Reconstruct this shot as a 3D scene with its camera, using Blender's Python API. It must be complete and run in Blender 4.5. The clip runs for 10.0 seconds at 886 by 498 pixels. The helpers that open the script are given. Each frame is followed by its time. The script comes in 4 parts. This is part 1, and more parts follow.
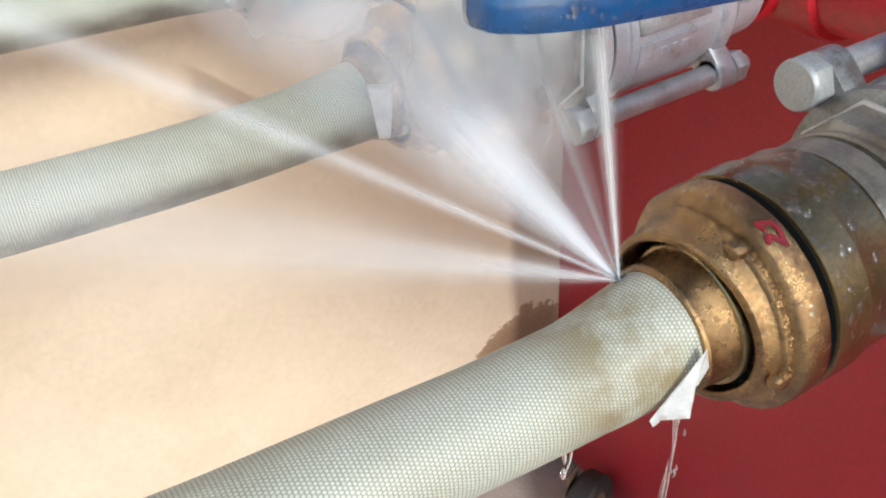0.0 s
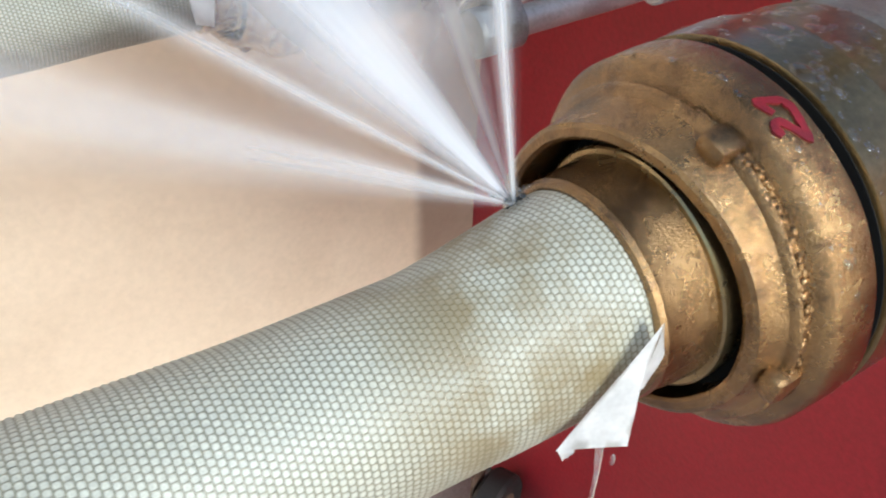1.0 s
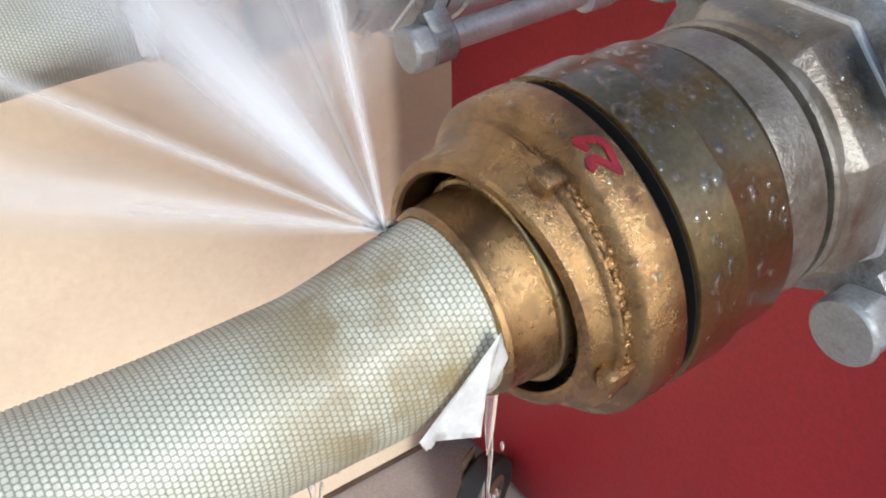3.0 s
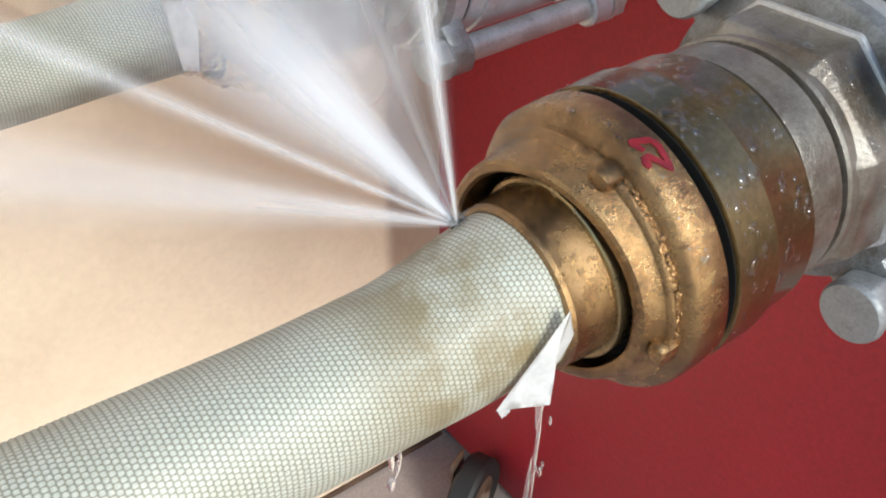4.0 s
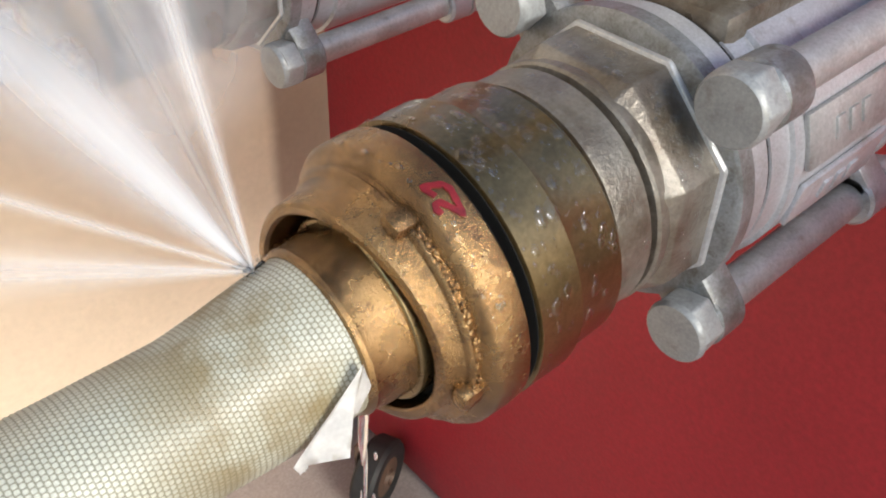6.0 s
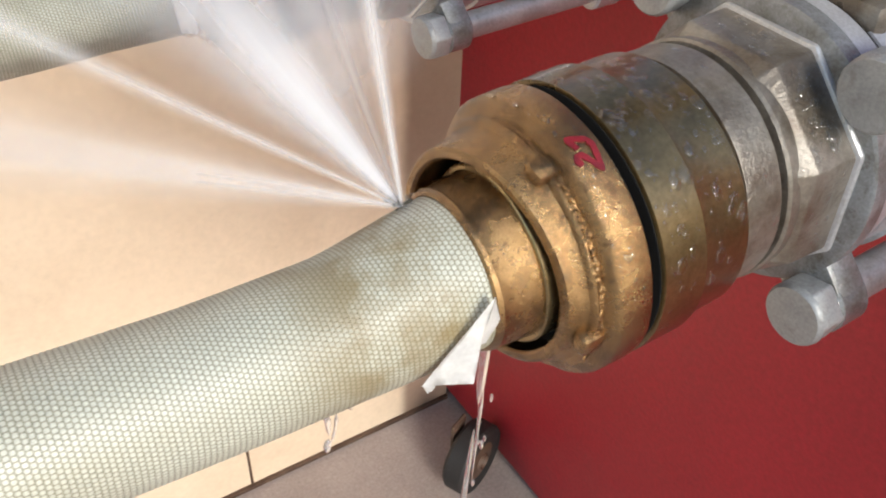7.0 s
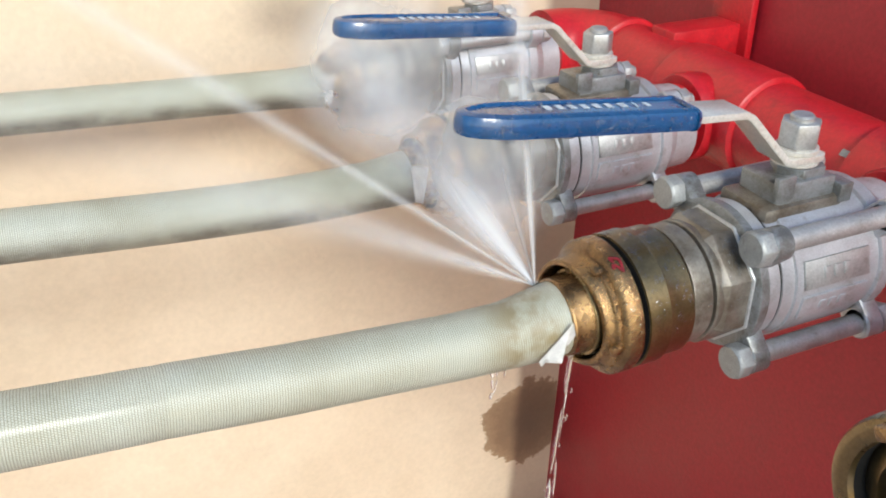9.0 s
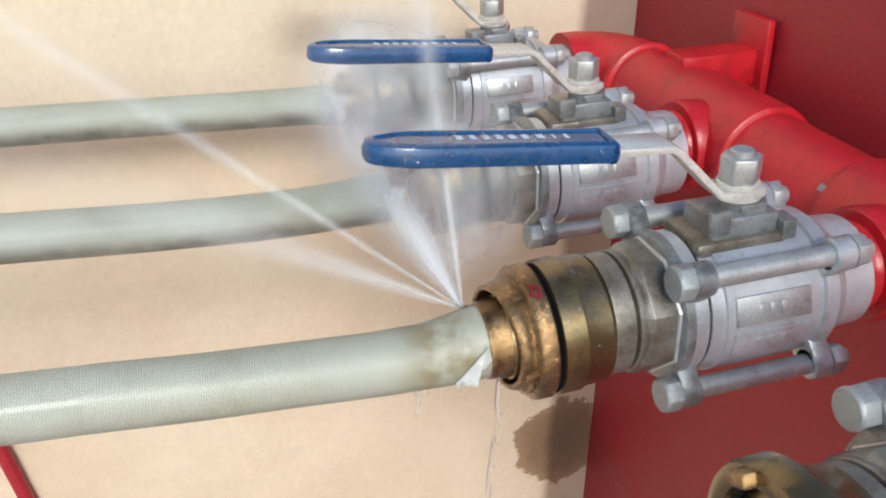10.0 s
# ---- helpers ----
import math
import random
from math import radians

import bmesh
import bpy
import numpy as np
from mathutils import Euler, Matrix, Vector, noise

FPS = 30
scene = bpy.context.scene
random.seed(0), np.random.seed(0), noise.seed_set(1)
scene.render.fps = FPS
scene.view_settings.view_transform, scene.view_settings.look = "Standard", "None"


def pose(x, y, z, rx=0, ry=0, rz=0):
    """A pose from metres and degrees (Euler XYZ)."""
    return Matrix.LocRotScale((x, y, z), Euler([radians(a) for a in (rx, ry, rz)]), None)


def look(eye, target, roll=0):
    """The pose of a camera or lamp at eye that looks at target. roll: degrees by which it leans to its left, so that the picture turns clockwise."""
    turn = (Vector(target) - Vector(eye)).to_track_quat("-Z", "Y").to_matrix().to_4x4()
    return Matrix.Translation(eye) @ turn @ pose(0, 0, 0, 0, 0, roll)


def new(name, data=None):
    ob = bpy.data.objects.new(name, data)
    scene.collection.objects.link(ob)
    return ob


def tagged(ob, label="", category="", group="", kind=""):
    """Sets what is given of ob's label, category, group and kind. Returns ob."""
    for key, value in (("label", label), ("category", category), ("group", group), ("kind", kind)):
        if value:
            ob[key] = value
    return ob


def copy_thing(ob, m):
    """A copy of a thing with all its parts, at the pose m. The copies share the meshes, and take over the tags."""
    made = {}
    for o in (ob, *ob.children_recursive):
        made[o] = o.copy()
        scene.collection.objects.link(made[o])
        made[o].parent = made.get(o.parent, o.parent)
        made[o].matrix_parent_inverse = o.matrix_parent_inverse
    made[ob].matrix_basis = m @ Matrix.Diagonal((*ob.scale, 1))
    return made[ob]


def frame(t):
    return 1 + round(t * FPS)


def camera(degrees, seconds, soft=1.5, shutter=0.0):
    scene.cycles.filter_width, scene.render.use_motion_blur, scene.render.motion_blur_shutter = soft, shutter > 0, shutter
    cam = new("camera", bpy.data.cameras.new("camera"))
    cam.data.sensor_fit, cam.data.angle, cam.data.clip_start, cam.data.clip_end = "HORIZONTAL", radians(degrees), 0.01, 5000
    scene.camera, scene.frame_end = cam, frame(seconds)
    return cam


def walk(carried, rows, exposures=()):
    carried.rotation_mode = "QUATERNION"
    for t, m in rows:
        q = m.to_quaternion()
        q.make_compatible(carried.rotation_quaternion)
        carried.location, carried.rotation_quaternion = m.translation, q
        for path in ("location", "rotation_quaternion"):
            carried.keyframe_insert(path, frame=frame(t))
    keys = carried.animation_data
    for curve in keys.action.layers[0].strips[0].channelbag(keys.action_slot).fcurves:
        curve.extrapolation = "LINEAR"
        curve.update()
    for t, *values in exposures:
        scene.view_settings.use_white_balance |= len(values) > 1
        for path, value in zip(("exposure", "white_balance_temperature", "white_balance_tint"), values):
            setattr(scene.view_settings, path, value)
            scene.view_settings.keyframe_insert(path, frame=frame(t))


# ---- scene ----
cam = camera(53.47, 10.0, soft=1.9, shutter=0.12)
# seconds, eye x y z, then yaw, pitch and roll in degrees
PATH = [
    (0, -0.1116, -0.1315, 0.7707, -26.95, -36.37, -5.93),
    (0.5, -0.0835, -0.0964, 0.7219, -27.50, -36.26, -4.46),
    (1, -0.0585, -0.0783, 0.6976, -33.04, -37.47, -0.58),
    (1.5, -0.0423, -0.0787, 0.6993, -35.37, -39.31, -0.07),
    (2, -0.0454, -0.0915, 0.7040, -34.56, -38.29, -1.10),
    (2.5, -0.0462, -0.0985, 0.7121, -32.49, -38.64, -2.92),
    (4, -0.0728, -0.1047, 0.7251, -35.33, -37.91, -2.08),
    (4.5, -0.0968, -0.1028, 0.7424, -45.66, -39.94, 3.03),
    (5, -0.0771, -0.1175, 0.7357, -47.60, -37.11, 1.18),
    (5.2, -0.0670, -0.1127, 0.7358, -48.34, -38.62, 1.85),
    (6.3, -0.0436, -0.1083, 0.7292, -38.67, -40.38, 0.13),
    (6.5, -0.0440, -0.1092, 0.7270, -36.83, -40.11, 0.23),
    (7, -0.0597, -0.1188, 0.7332, -32.56, -40.30, 0.09),
    (7.5, -0.0902, -0.1320, 0.7586, -26.12, -38.94, -0.53),
    (8, -0.1167, -0.1513, 0.7789, -25.50, -35.51, 0.60),
    (8.5, -0.1510, -0.2153, 0.8114, -25.70, -32.58, 0.64),
    (9, -0.1702, -0.2953, 0.8363, -23.89, -29.12, -0.28),
    (9.5, -0.1733, -0.3312, 0.8523, -21.22, -28.80, -0.83),
    (10, -0.0950, -0.3332, 0.8464, -16.01, -28.31, -1.61),
]
# the rig leans a little against the plumb walls, to fit the camera's view
LEVEL = Matrix.Translation((0.1, 0, 0.609)) @ Matrix.Rotation(radians(-2.0), 4, "Y") @ Matrix.Translation((-0.1, 0, -0.609))
walk(cam, [(t, LEVEL @ pose(x, y, z, 90 + pitch, 0, yaw) @ pose(0, 0, 0, 0, 0, roll)) for t, x, y, z, yaw, pitch, roll in PATH],
     [(0.0, 0.40, 6130, 3), (1.0, 0.42, 5930, 3), (2.5, 0.40, 5980, 6), (4.5, 0.46, 6230, 3), (6.5, 0.42, 6630, 7), (7.0, 0.42, 6580, 7), (7.5, 0.40, 6280, 7), (8.0, 0.36, 6200, 3), (8.5, 0.36, 6280, 3), (9.5, 0.27, 6180, 3), (10.0, 0.15, 6080, 3)])

# ---- light ----
world = bpy.data.worlds.new("sky")
scene.world = world
world.use_nodes = True
wn = world.node_tree
sky = wn.nodes.new("ShaderNodeTexSky")
sky.sky_type, sky.sun_disc = "NISHITA", False
SUN_UP, SUN_TURN = radians(31), radians(187)
sky.sun_elevation, sky.sun_rotation = SUN_UP, SUN_TURN
wn.links.new(sky.outputs[0], wn.nodes["Background"].inputs[0])
wn.nodes["Background"].inputs[1].default_value = 0.15
sun = new("sun", bpy.data.lights.new("sun", "SUN"))
sun.data.energy, sun.data.angle, sun.data.color = 2.2, radians(18), (1.0, 0.95, 0.88)
sun.matrix_world = look((0, 0, 0), (-math.sin(SUN_TURN) * math.cos(SUN_UP), -math.cos(SUN_TURN) * math.cos(SUN_UP), -math.sin(SUN_UP)))

# ---- materials ----


def nodes_of(name):
    m = bpy.data.materials.new(name)
    m.use_nodes = True
    return m, m.node_tree.nodes, m.node_tree.links, m.node_tree.nodes["Principled BSDF"]


def noise_of(nd, lk, scale, detail=4.0, rough=0.6, coord="Object"):
    tc = nd.new("ShaderNodeTexCoord")
    n = nd.new("ShaderNodeTexNoise")
    n.inputs["Scale"].default_value, n.inputs["Detail"].default_value, n.inputs["Roughness"].default_value = scale, detail, rough
    lk.new(tc.outputs[coord], n.inputs["Vector"])
    return n


def ramp_of(nd, lk, source, stops):
    r = nd.new("ShaderNodeValToRGB")
    els = r.color_ramp.elements
    while len(els) < len(stops):
        els.new(0.5)
    for e, (at, col) in zip(els, stops):
        e.position, e.color = at, (*col, 1)
    lk.new(source, r.inputs[0])
    return r


def mixed(nd, lk, kind, fac, a, b):
    m = nd.new("ShaderNodeMix")
    m.data_type, m.blend_type = "RGBA", kind
    for sock, v in ((m.inputs["Factor"], fac), (m.inputs["A"], a), (m.inputs["B"], b)):
        if isinstance(v, (int, float)):
            sock.default_value = v if sock.type == "VALUE" else (v, v, v, 1)
        elif isinstance(v, tuple):
            sock.default_value = (*v, 1)
        else:
            lk.new(v, sock)
    return m.outputs["Result"]


def surface(name, low, high, rough=(0.4, 0.6), metal=0.0, grain=400.0, patch=25.0, bump=0.0003, stain=None, stain_amount=0.5, coat=0.0, contrast=(0.35, 0.65), coat_rough=0.15):
    """Two colours mixed by large patches, broken by a fine grain, with relief."""
    m, nd, lk, bsdf = nodes_of(name)
    big, fine = noise_of(nd, lk, patch, 6, 0.65), noise_of(nd, lk, grain, 3, 0.7)
    col = ramp_of(nd, lk, big.outputs["Fac"], [(contrast[0], low), (contrast[1], high)]).outputs[0]
    grey = ramp_of(nd, lk, fine.outputs["Fac"], [(0.25, (0.72, 0.72, 0.72)), (0.75, (1.15, 1.15, 1.15))]).outputs[0]
    col = mixed(nd, lk, "MULTIPLY", 0.8, col, grey)
    if stain:
        spots = noise_of(nd, lk, patch * 2.3, 8, 0.7)
        mask = ramp_of(nd, lk, spots.outputs["Fac"], [(0.55, (0, 0, 0)), (0.68, (1, 1, 1))]).outputs[0]
        amount = nd.new("ShaderNodeMath")
        amount.operation, amount.inputs[1].default_value = "MULTIPLY", stain_amount
        lk.new(mask, amount.inputs[0])
        col = mixed(nd, lk, "MIX", amount.outputs[0], col, stain)
    lk.new(col, bsdf.inputs["Base Color"])
    rr = ramp_of(nd, lk, big.outputs["Fac"], [(0.3, (rough[0],) * 3), (0.7, (rough[1],) * 3)])
    lk.new(rr.outputs[0], bsdf.inputs["Roughness"])
    bsdf.inputs["Metallic"].default_value = metal
    bsdf.inputs["Coat Weight"].default_value = coat
    bsdf.inputs["Coat Roughness"].default_value = coat_rough
    if bump:
        b = nd.new("ShaderNodeBump")
        b.inputs["Strength"].default_value, b.inputs["Distance"].default_value = 1.0, bump
        lk.new(fine.outputs["Fac"], b.inputs["Height"])
        lk.new(b.outputs[0], bsdf.inputs["Normal"])
        lk.new(b.outputs[0], bsdf.inputs["Coat Normal"])
    return m


def plain(name, col, rough=0.5, metal=0.0):
    m, nd, lk, bsdf = nodes_of(name)
    bsdf.inputs["Base Color"].default_value = (*col, 1)
    bsdf.inputs["Roughness"].default_value, bsdf.inputs["Metallic"].default_value = rough, metal
    return m


CAST_BRASS = surface("cast_brass", (0.19, 0.108, 0.045), (0.44, 0.272, 0.118), (0.19, 0.33), 0.95, 2000, 70, 0.00024, (0.09, 0.045, 0.024), 0.75, coat=0.5, contrast=(0.36, 0.62), coat_rough=0.07)
TURNED_BRASS = surface("turned_brass", (0.165, 0.118, 0.055), (0.30, 0.215, 0.10), (0.24, 0.40), 0.9, 700, 28, 0.00007, (0.12, 0.085, 0.05), 0.45, coat=0.55, coat_rough=0.08)
BRIGHT_BRASS = surface("bright_brass", (0.28, 0.21, 0.11), (0.40, 0.31, 0.17), (0.2, 0.35), 0.95, 600, 60, 0.00005)
CAST_STEEL = surface("cast_steel", (0.17, 0.165, 0.155), (0.31, 0.325, 0.34), (0.30, 0.5), 0.5, 1200, 75, 0.00022, (0.11, 0.09, 0.07), 0.7, coat=0.55, contrast=(0.34, 0.58), coat_rough=0.08)
BODY_STEEL = surface("body_steel", (0.47, 0.47, 0.50), (0.63, 0.64, 0.68), (0.3, 0.45), 0.45, 1300, 30, 0.00012, (0.26, 0.22, 0.19), 0.55, coat=0.2)
BOLT_STEEL = surface("bolt_steel", (0.42, 0.42, 0.42), (0.58, 0.58, 0.58), (0.36, 0.52), 0.6, 900, 80, 0.0001, (0.26, 0.22, 0.18), 0.5)
LEVER_STEEL = surface("lever_steel", (0.66, 0.63, 0.58), (0.80, 0.78, 0.73), (0.28, 0.42), 0.35, 700, 50, 0.00005, (0.33, 0.24, 0.16), 0.4)
BLUE_GRIP = surface("blue_grip", (0.006, 0.055, 0.165), (0.010, 0.08, 0.235), (0.22, 0.34), 0.0, 350, 40, 0.00012, coat=0.8, coat_rough=0.06)
RED_PIPE = surface("red_pipe", (0.46, 0.008, 0.016), (0.58, 0.013, 0.024), (0.32, 0.5), 0.0, 300, 30, 0.0003, (0.27, 0.012, 0.016), 0.6, coat=0.12)
RED_WALL = surface("red_wall", (0.35, 0.014, 0.027), (0.42, 0.019, 0.034), (0.42, 0.6), 0.0, 250, 5, 0.00025)
BEIGE = (0.69, 0.55, 0.405), (0.755, 0.62, 0.47)
FLOOR = surface("floor", (0.30, 0.25, 0.23), (0.40, 0.345, 0.32), (0.35, 0.55), 0.0, 300, 6, 0.0004)
BLACK = surface("black_rubber", (0.010, 0.010, 0.011), (0.022, 0.021, 0.021), (0.5, 0.7), 0.0, 300, 30, 0.0002)
# near-black for seals; also stands in for shade in bores, recesses and grooves
DARK = plain("seal_and_hole_black", (0.003, 0.003, 0.003), 0.95)
RIM_STEEL = surface("rim_steel", (0.50, 0.51, 0.53), (0.66, 0.67, 0.69), (0.25, 0.4), 0.55, 900, 60, 0.0001, (0.30, 0.27, 0.24), 0.5, coat=0.4, coat_rough=0.1)
HEAD_STEEL = surface("head_steel", (0.33, 0.34, 0.345), (0.43, 0.44, 0.445), (0.4, 0.55), 0.35, 900, 90, 0.00012, (0.22, 0.20, 0.18), 0.5)
STAINED = surface("stained_steel", (0.125, 0.098, 0.070), (0.265, 0.240, 0.205), (0.26, 0.44), 0.45, 900, 55, 0.00028, (0.085, 0.060, 0.042), 0.6, coat=0.5, contrast=(0.38, 0.62), coat_rough=0.08)
RUST = surface("rusty_hub", (0.07, 0.04, 0.027), (0.15, 0.095, 0.065), (0.5, 0.7), 0.2, 300, 40, 0.0003)
PAPER = surface("paper", (0.90, 0.90, 0.90), (0.93, 0.93, 0.92), (0.5, 0.65), 0.0, 200, 60, 0.0001)
MARKER = surface("red_marker", (0.13, 0.008, 0.014), (0.26, 0.010, 0.02), (0.4, 0.6), 0.0, 900, 300, 0.0001)
WHITE = plain("white_print", (0.62, 0.68, 0.74), 0.5)


def wall_paint(name, low, high):
    """Beige plaster with a dark brown patch beside the red wall."""
    m, nd, lk, bsdf = nodes_of(name)
    big, fine = noise_of(nd, lk, 4, 5, 0.6), noise_of(nd, lk, 160, 4, 0.65)
    col = ramp_of(nd, lk, big.outputs["Fac"], [(0.35, low), (0.65, high)]).outputs[0]
    col = mixed(nd, lk, "MULTIPLY", 0.5, col, ramp_of(nd, lk, fine.outputs["Fac"], [(0.3, (0.88, 0.88, 0.88)), (0.7, (1.06, 1.06, 1.06))]).outputs[0])
    tc, sep = nd.new("ShaderNodeTexCoord"), nd.new("ShaderNodeVectorMath")
    sep.operation = "MULTIPLY_ADD"
    sx, sy, sz = PATCH_SIZE
    sep.inputs[1].default_value = (1 / sx, 0, 1 / sz)
    sep.inputs[2].default_value = (-PATCH_AT[0] / sx, 0, -PATCH_AT[1] / sz)
    lk.new(tc.outputs["Object"], sep.inputs[0])
    ln = nd.new("ShaderNodeVectorMath")
    ln.operation = "LENGTH"
    lk.new(sep.outputs[0], ln.inputs[0])
    rag = noise_of(nd, lk, 46, 7, 0.74)
    add = nd.new("ShaderNodeMath")
    add.operation, add.inputs[1].default_value = "MULTIPLY_ADD", 0.62
    lk.new(rag.outputs["Fac"], add.inputs[0])
    lk.new(ln.outputs["Value"], add.inputs[2])
    mask = ramp_of(nd, lk, add.outputs[0], [(0.35, (0.26, 0.20, 0.165)), (0.80, (0.36, 0.275, 0.215)), (1.02, (0.50, 0.40, 0.315)), (1.14, (0.72, 0.62, 0.52)), (1.34, (1, 1, 1))]).outputs[0]
    col = mixed(nd, lk, "MULTIPLY", 1.0, col, mask)
    # shade beside the red wall, painted into the colour, with a soft, wavering edge
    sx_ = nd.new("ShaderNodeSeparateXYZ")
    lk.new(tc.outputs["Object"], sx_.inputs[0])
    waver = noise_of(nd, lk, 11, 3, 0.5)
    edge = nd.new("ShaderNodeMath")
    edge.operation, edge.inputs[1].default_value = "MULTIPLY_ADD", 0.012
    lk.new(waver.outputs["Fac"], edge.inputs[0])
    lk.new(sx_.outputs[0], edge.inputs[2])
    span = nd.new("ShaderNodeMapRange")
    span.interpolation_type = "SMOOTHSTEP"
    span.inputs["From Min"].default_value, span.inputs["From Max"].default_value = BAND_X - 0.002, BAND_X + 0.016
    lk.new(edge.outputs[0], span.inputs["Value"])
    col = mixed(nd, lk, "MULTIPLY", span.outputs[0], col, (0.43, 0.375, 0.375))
    streak = noise_of(nd, lk, 9, 6, 0.7)
    col = mixed(nd, lk, "MULTIPLY", 0.3, col, ramp_of(nd, lk, streak.outputs["Fac"], [(0.36, (0.80, 0.77, 0.72)), (0.56, (1.02, 1.02, 1.02))]).outputs[0])
    lk.new(col, bsdf.inputs["Base Color"])
    bsdf.inputs["Roughness"].default_value = 0.7
    b = nd.new("ShaderNodeBump")
    b.inputs["Strength"].default_value, b.inputs["Distance"].default_value = 0.6, 0.0005
    lk.new(fine.outputs["Fac"], b.inputs["Height"])
    lk.new(b.outputs[0], bsdf.inputs["Normal"])
    return m


def woven(name, dirty=False):
    """Pale polyester hose jacket, dirty in patches, with the weave as fine relief and painted crease shade."""
    m, nd, lk, bsdf = nodes_of(name)
    big, fine = noise_of(nd, lk, 16, 6, 0.6), noise_of(nd, lk, 1500, 2, 0.6)
    col = ramp_of(nd, lk, big.outputs["Fac"], [(0.28, (0.45, 0.44, 0.36)), (0.44, (0.55, 0.555, 0.475)), (0.7, (0.63, 0.655, 0.60))]).outputs[0]
    col = mixed(nd, lk, "MULTIPLY", 0.6, col, ramp_of(nd, lk, fine.outputs["Fac"], [(0.3, (0.7, 0.7, 0.7)), (0.7, (1.1, 1.1, 1.1))]).outputs[0])
    uv = nd.new("ShaderNodeTexCoord")
    sp = nd.new("ShaderNodeSeparateXYZ")
    lk.new(uv.outputs["UV"], sp.inputs[0])
    def calc(op, x, y=None):
        n = nd.new("ShaderNodeMath")
        n.operation = op
        for sock, val in zip(n.inputs, (x, y)):
            if isinstance(val, (int, float)):
                sock.default_value = val
            elif val is not None:
                lk.new(val, sock)
        return n.outputs[0]
    u, v = calc("DIVIDE", sp.outputs[0], PITCH), calc("DIVIDE", sp.outputs[1], PITCH)
    odd = calc("MULTIPLY", calc("MODULO", calc("FLOOR", u), 2.0), 0.5)
    height = calc("MULTIPLY", calc("ABSOLUTE", calc("SINE", calc("MULTIPLY", u, math.pi))), calc("ABSOLUTE", calc("SINE", calc("MULTIPLY", calc("ADD", v, odd), math.pi))))
    # crease shade of the weave, put into the colour by its height
    groove = ramp_of(nd, lk, height, [(0.0, (0.30, 0.27, 0.20)), (0.22, (0.62, 0.60, 0.52)), (0.55, (1.06, 1.06, 1.04))]).outputs[0]
    col = mixed(nd, lk, "MULTIPLY", 0.8, col, groove)
    if dirty:
        low = ramp_of(nd, lk, calc("DIVIDE", sp.outputs[1], 0.10416), [(0.475, (0, 0, 0)), (0.56, (1, 1, 1)), (0.76, (1, 1, 1)), (0.86, (0, 0, 0))])
        soot = noise_of(nd, lk, 22, 6, 0.65)
        sm = ramp_of(nd, lk, soot.outputs["Fac"], [(0.38, (0.25,) * 3), (0.58, (0.95,) * 3)])
        col = mixed(nd, lk, "MIX", mixed(nd, lk, "MULTIPLY", 1.0, low.outputs[0], sm.outputs[0]), col, (0.15, 0.135, 0.11))
    near = ramp_of(nd, lk, sp.outputs[0], [(0.004, (0.35,) * 3), (0.012, (1, 1, 1)), (0.030, (0.9,) * 3), (0.048, (0, 0, 0))])
    dirt = noise_of(nd, lk, 75, 5, 0.6)
    dm = ramp_of(nd, lk, dirt.outputs["Fac"], [(0.38, (0.12,) * 3), (0.58, (0.85,) * 3)])
    col = mixed(nd, lk, "MIX", mixed(nd, lk, "MULTIPLY", 1.0, near.outputs[0], dm.outputs[0]), col, (0.235, 0.175, 0.075))
    lk.new(col, bsdf.inputs["Base Color"])
    bsdf.inputs["Roughness"].default_value = 0.5 if dirty else 0.36
    bsdf.inputs["Coat Weight"].default_value, bsdf.inputs["Coat Roughness"].default_value = 0.15 if dirty else 0.38, 0.3 if dirty else 0.22
    b = nd.new("ShaderNodeBump")
    b.inputs["Strength"].default_value, b.inputs["Distance"].default_value = 0.7, 0.0003
    lk.new(height, b.inputs["Height"])
    lk.new(b.outputs[0], bsdf.inputs["Normal"])
    return m


def water(name):
    """Beads of clear water: see-through in the middle, mirror-bright towards the rim."""
    m, nd, lk, bsdf = nodes_of(name)
    nd.remove(bsdf)
    fr, tr, gl, mix = nd.new("ShaderNodeLayerWeight"), nd.new("ShaderNodeBsdfTransparent"), nd.new("ShaderNodeBsdfGlossy"), nd.new("ShaderNodeMixShader")
    fr.inputs["Blend"].default_value = 0.5
    gloss = ramp_of(nd, lk, fr.outputs["Facing"], [(0.0, (0.05,) * 3), (0.55, (0.10,) * 3), (0.95, (0.55,) * 3)])
    tr.inputs["Color"].default_value = (0.95, 0.955, 0.955, 1)
    gl.inputs["Color"].default_value, gl.inputs["Roughness"].default_value = (1, 1, 1, 1), 0.05
    for a, b in ((gloss.outputs[0], 0), (tr.outputs[0], 1), (gl.outputs[0], 2)):
        lk.new(a, mix.inputs[b])
    lk.new(mix.outputs[0], nd["Material Output"].inputs["Surface"])
    return m


def falling_water(name):
    """Clear water torn by air: part glass, part white froth."""
    m, nd, lk, bsdf = nodes_of(name)
    bsdf.inputs["Base Color"].default_value = (0.95, 0.95, 0.97, 1)
    bsdf.inputs["Roughness"].default_value, bsdf.inputs["IOR"].default_value = 0.08, 1.12
    froth_ = noise_of(nd, lk, 260, 3, 0.6)
    lk.new(ramp_of(nd, lk, froth_.outputs["Fac"], [(0.35, (0.98,) * 3), (0.70, (0.78,) * 3)]).outputs[0], bsdf.inputs["Transmission Weight"])
    return m


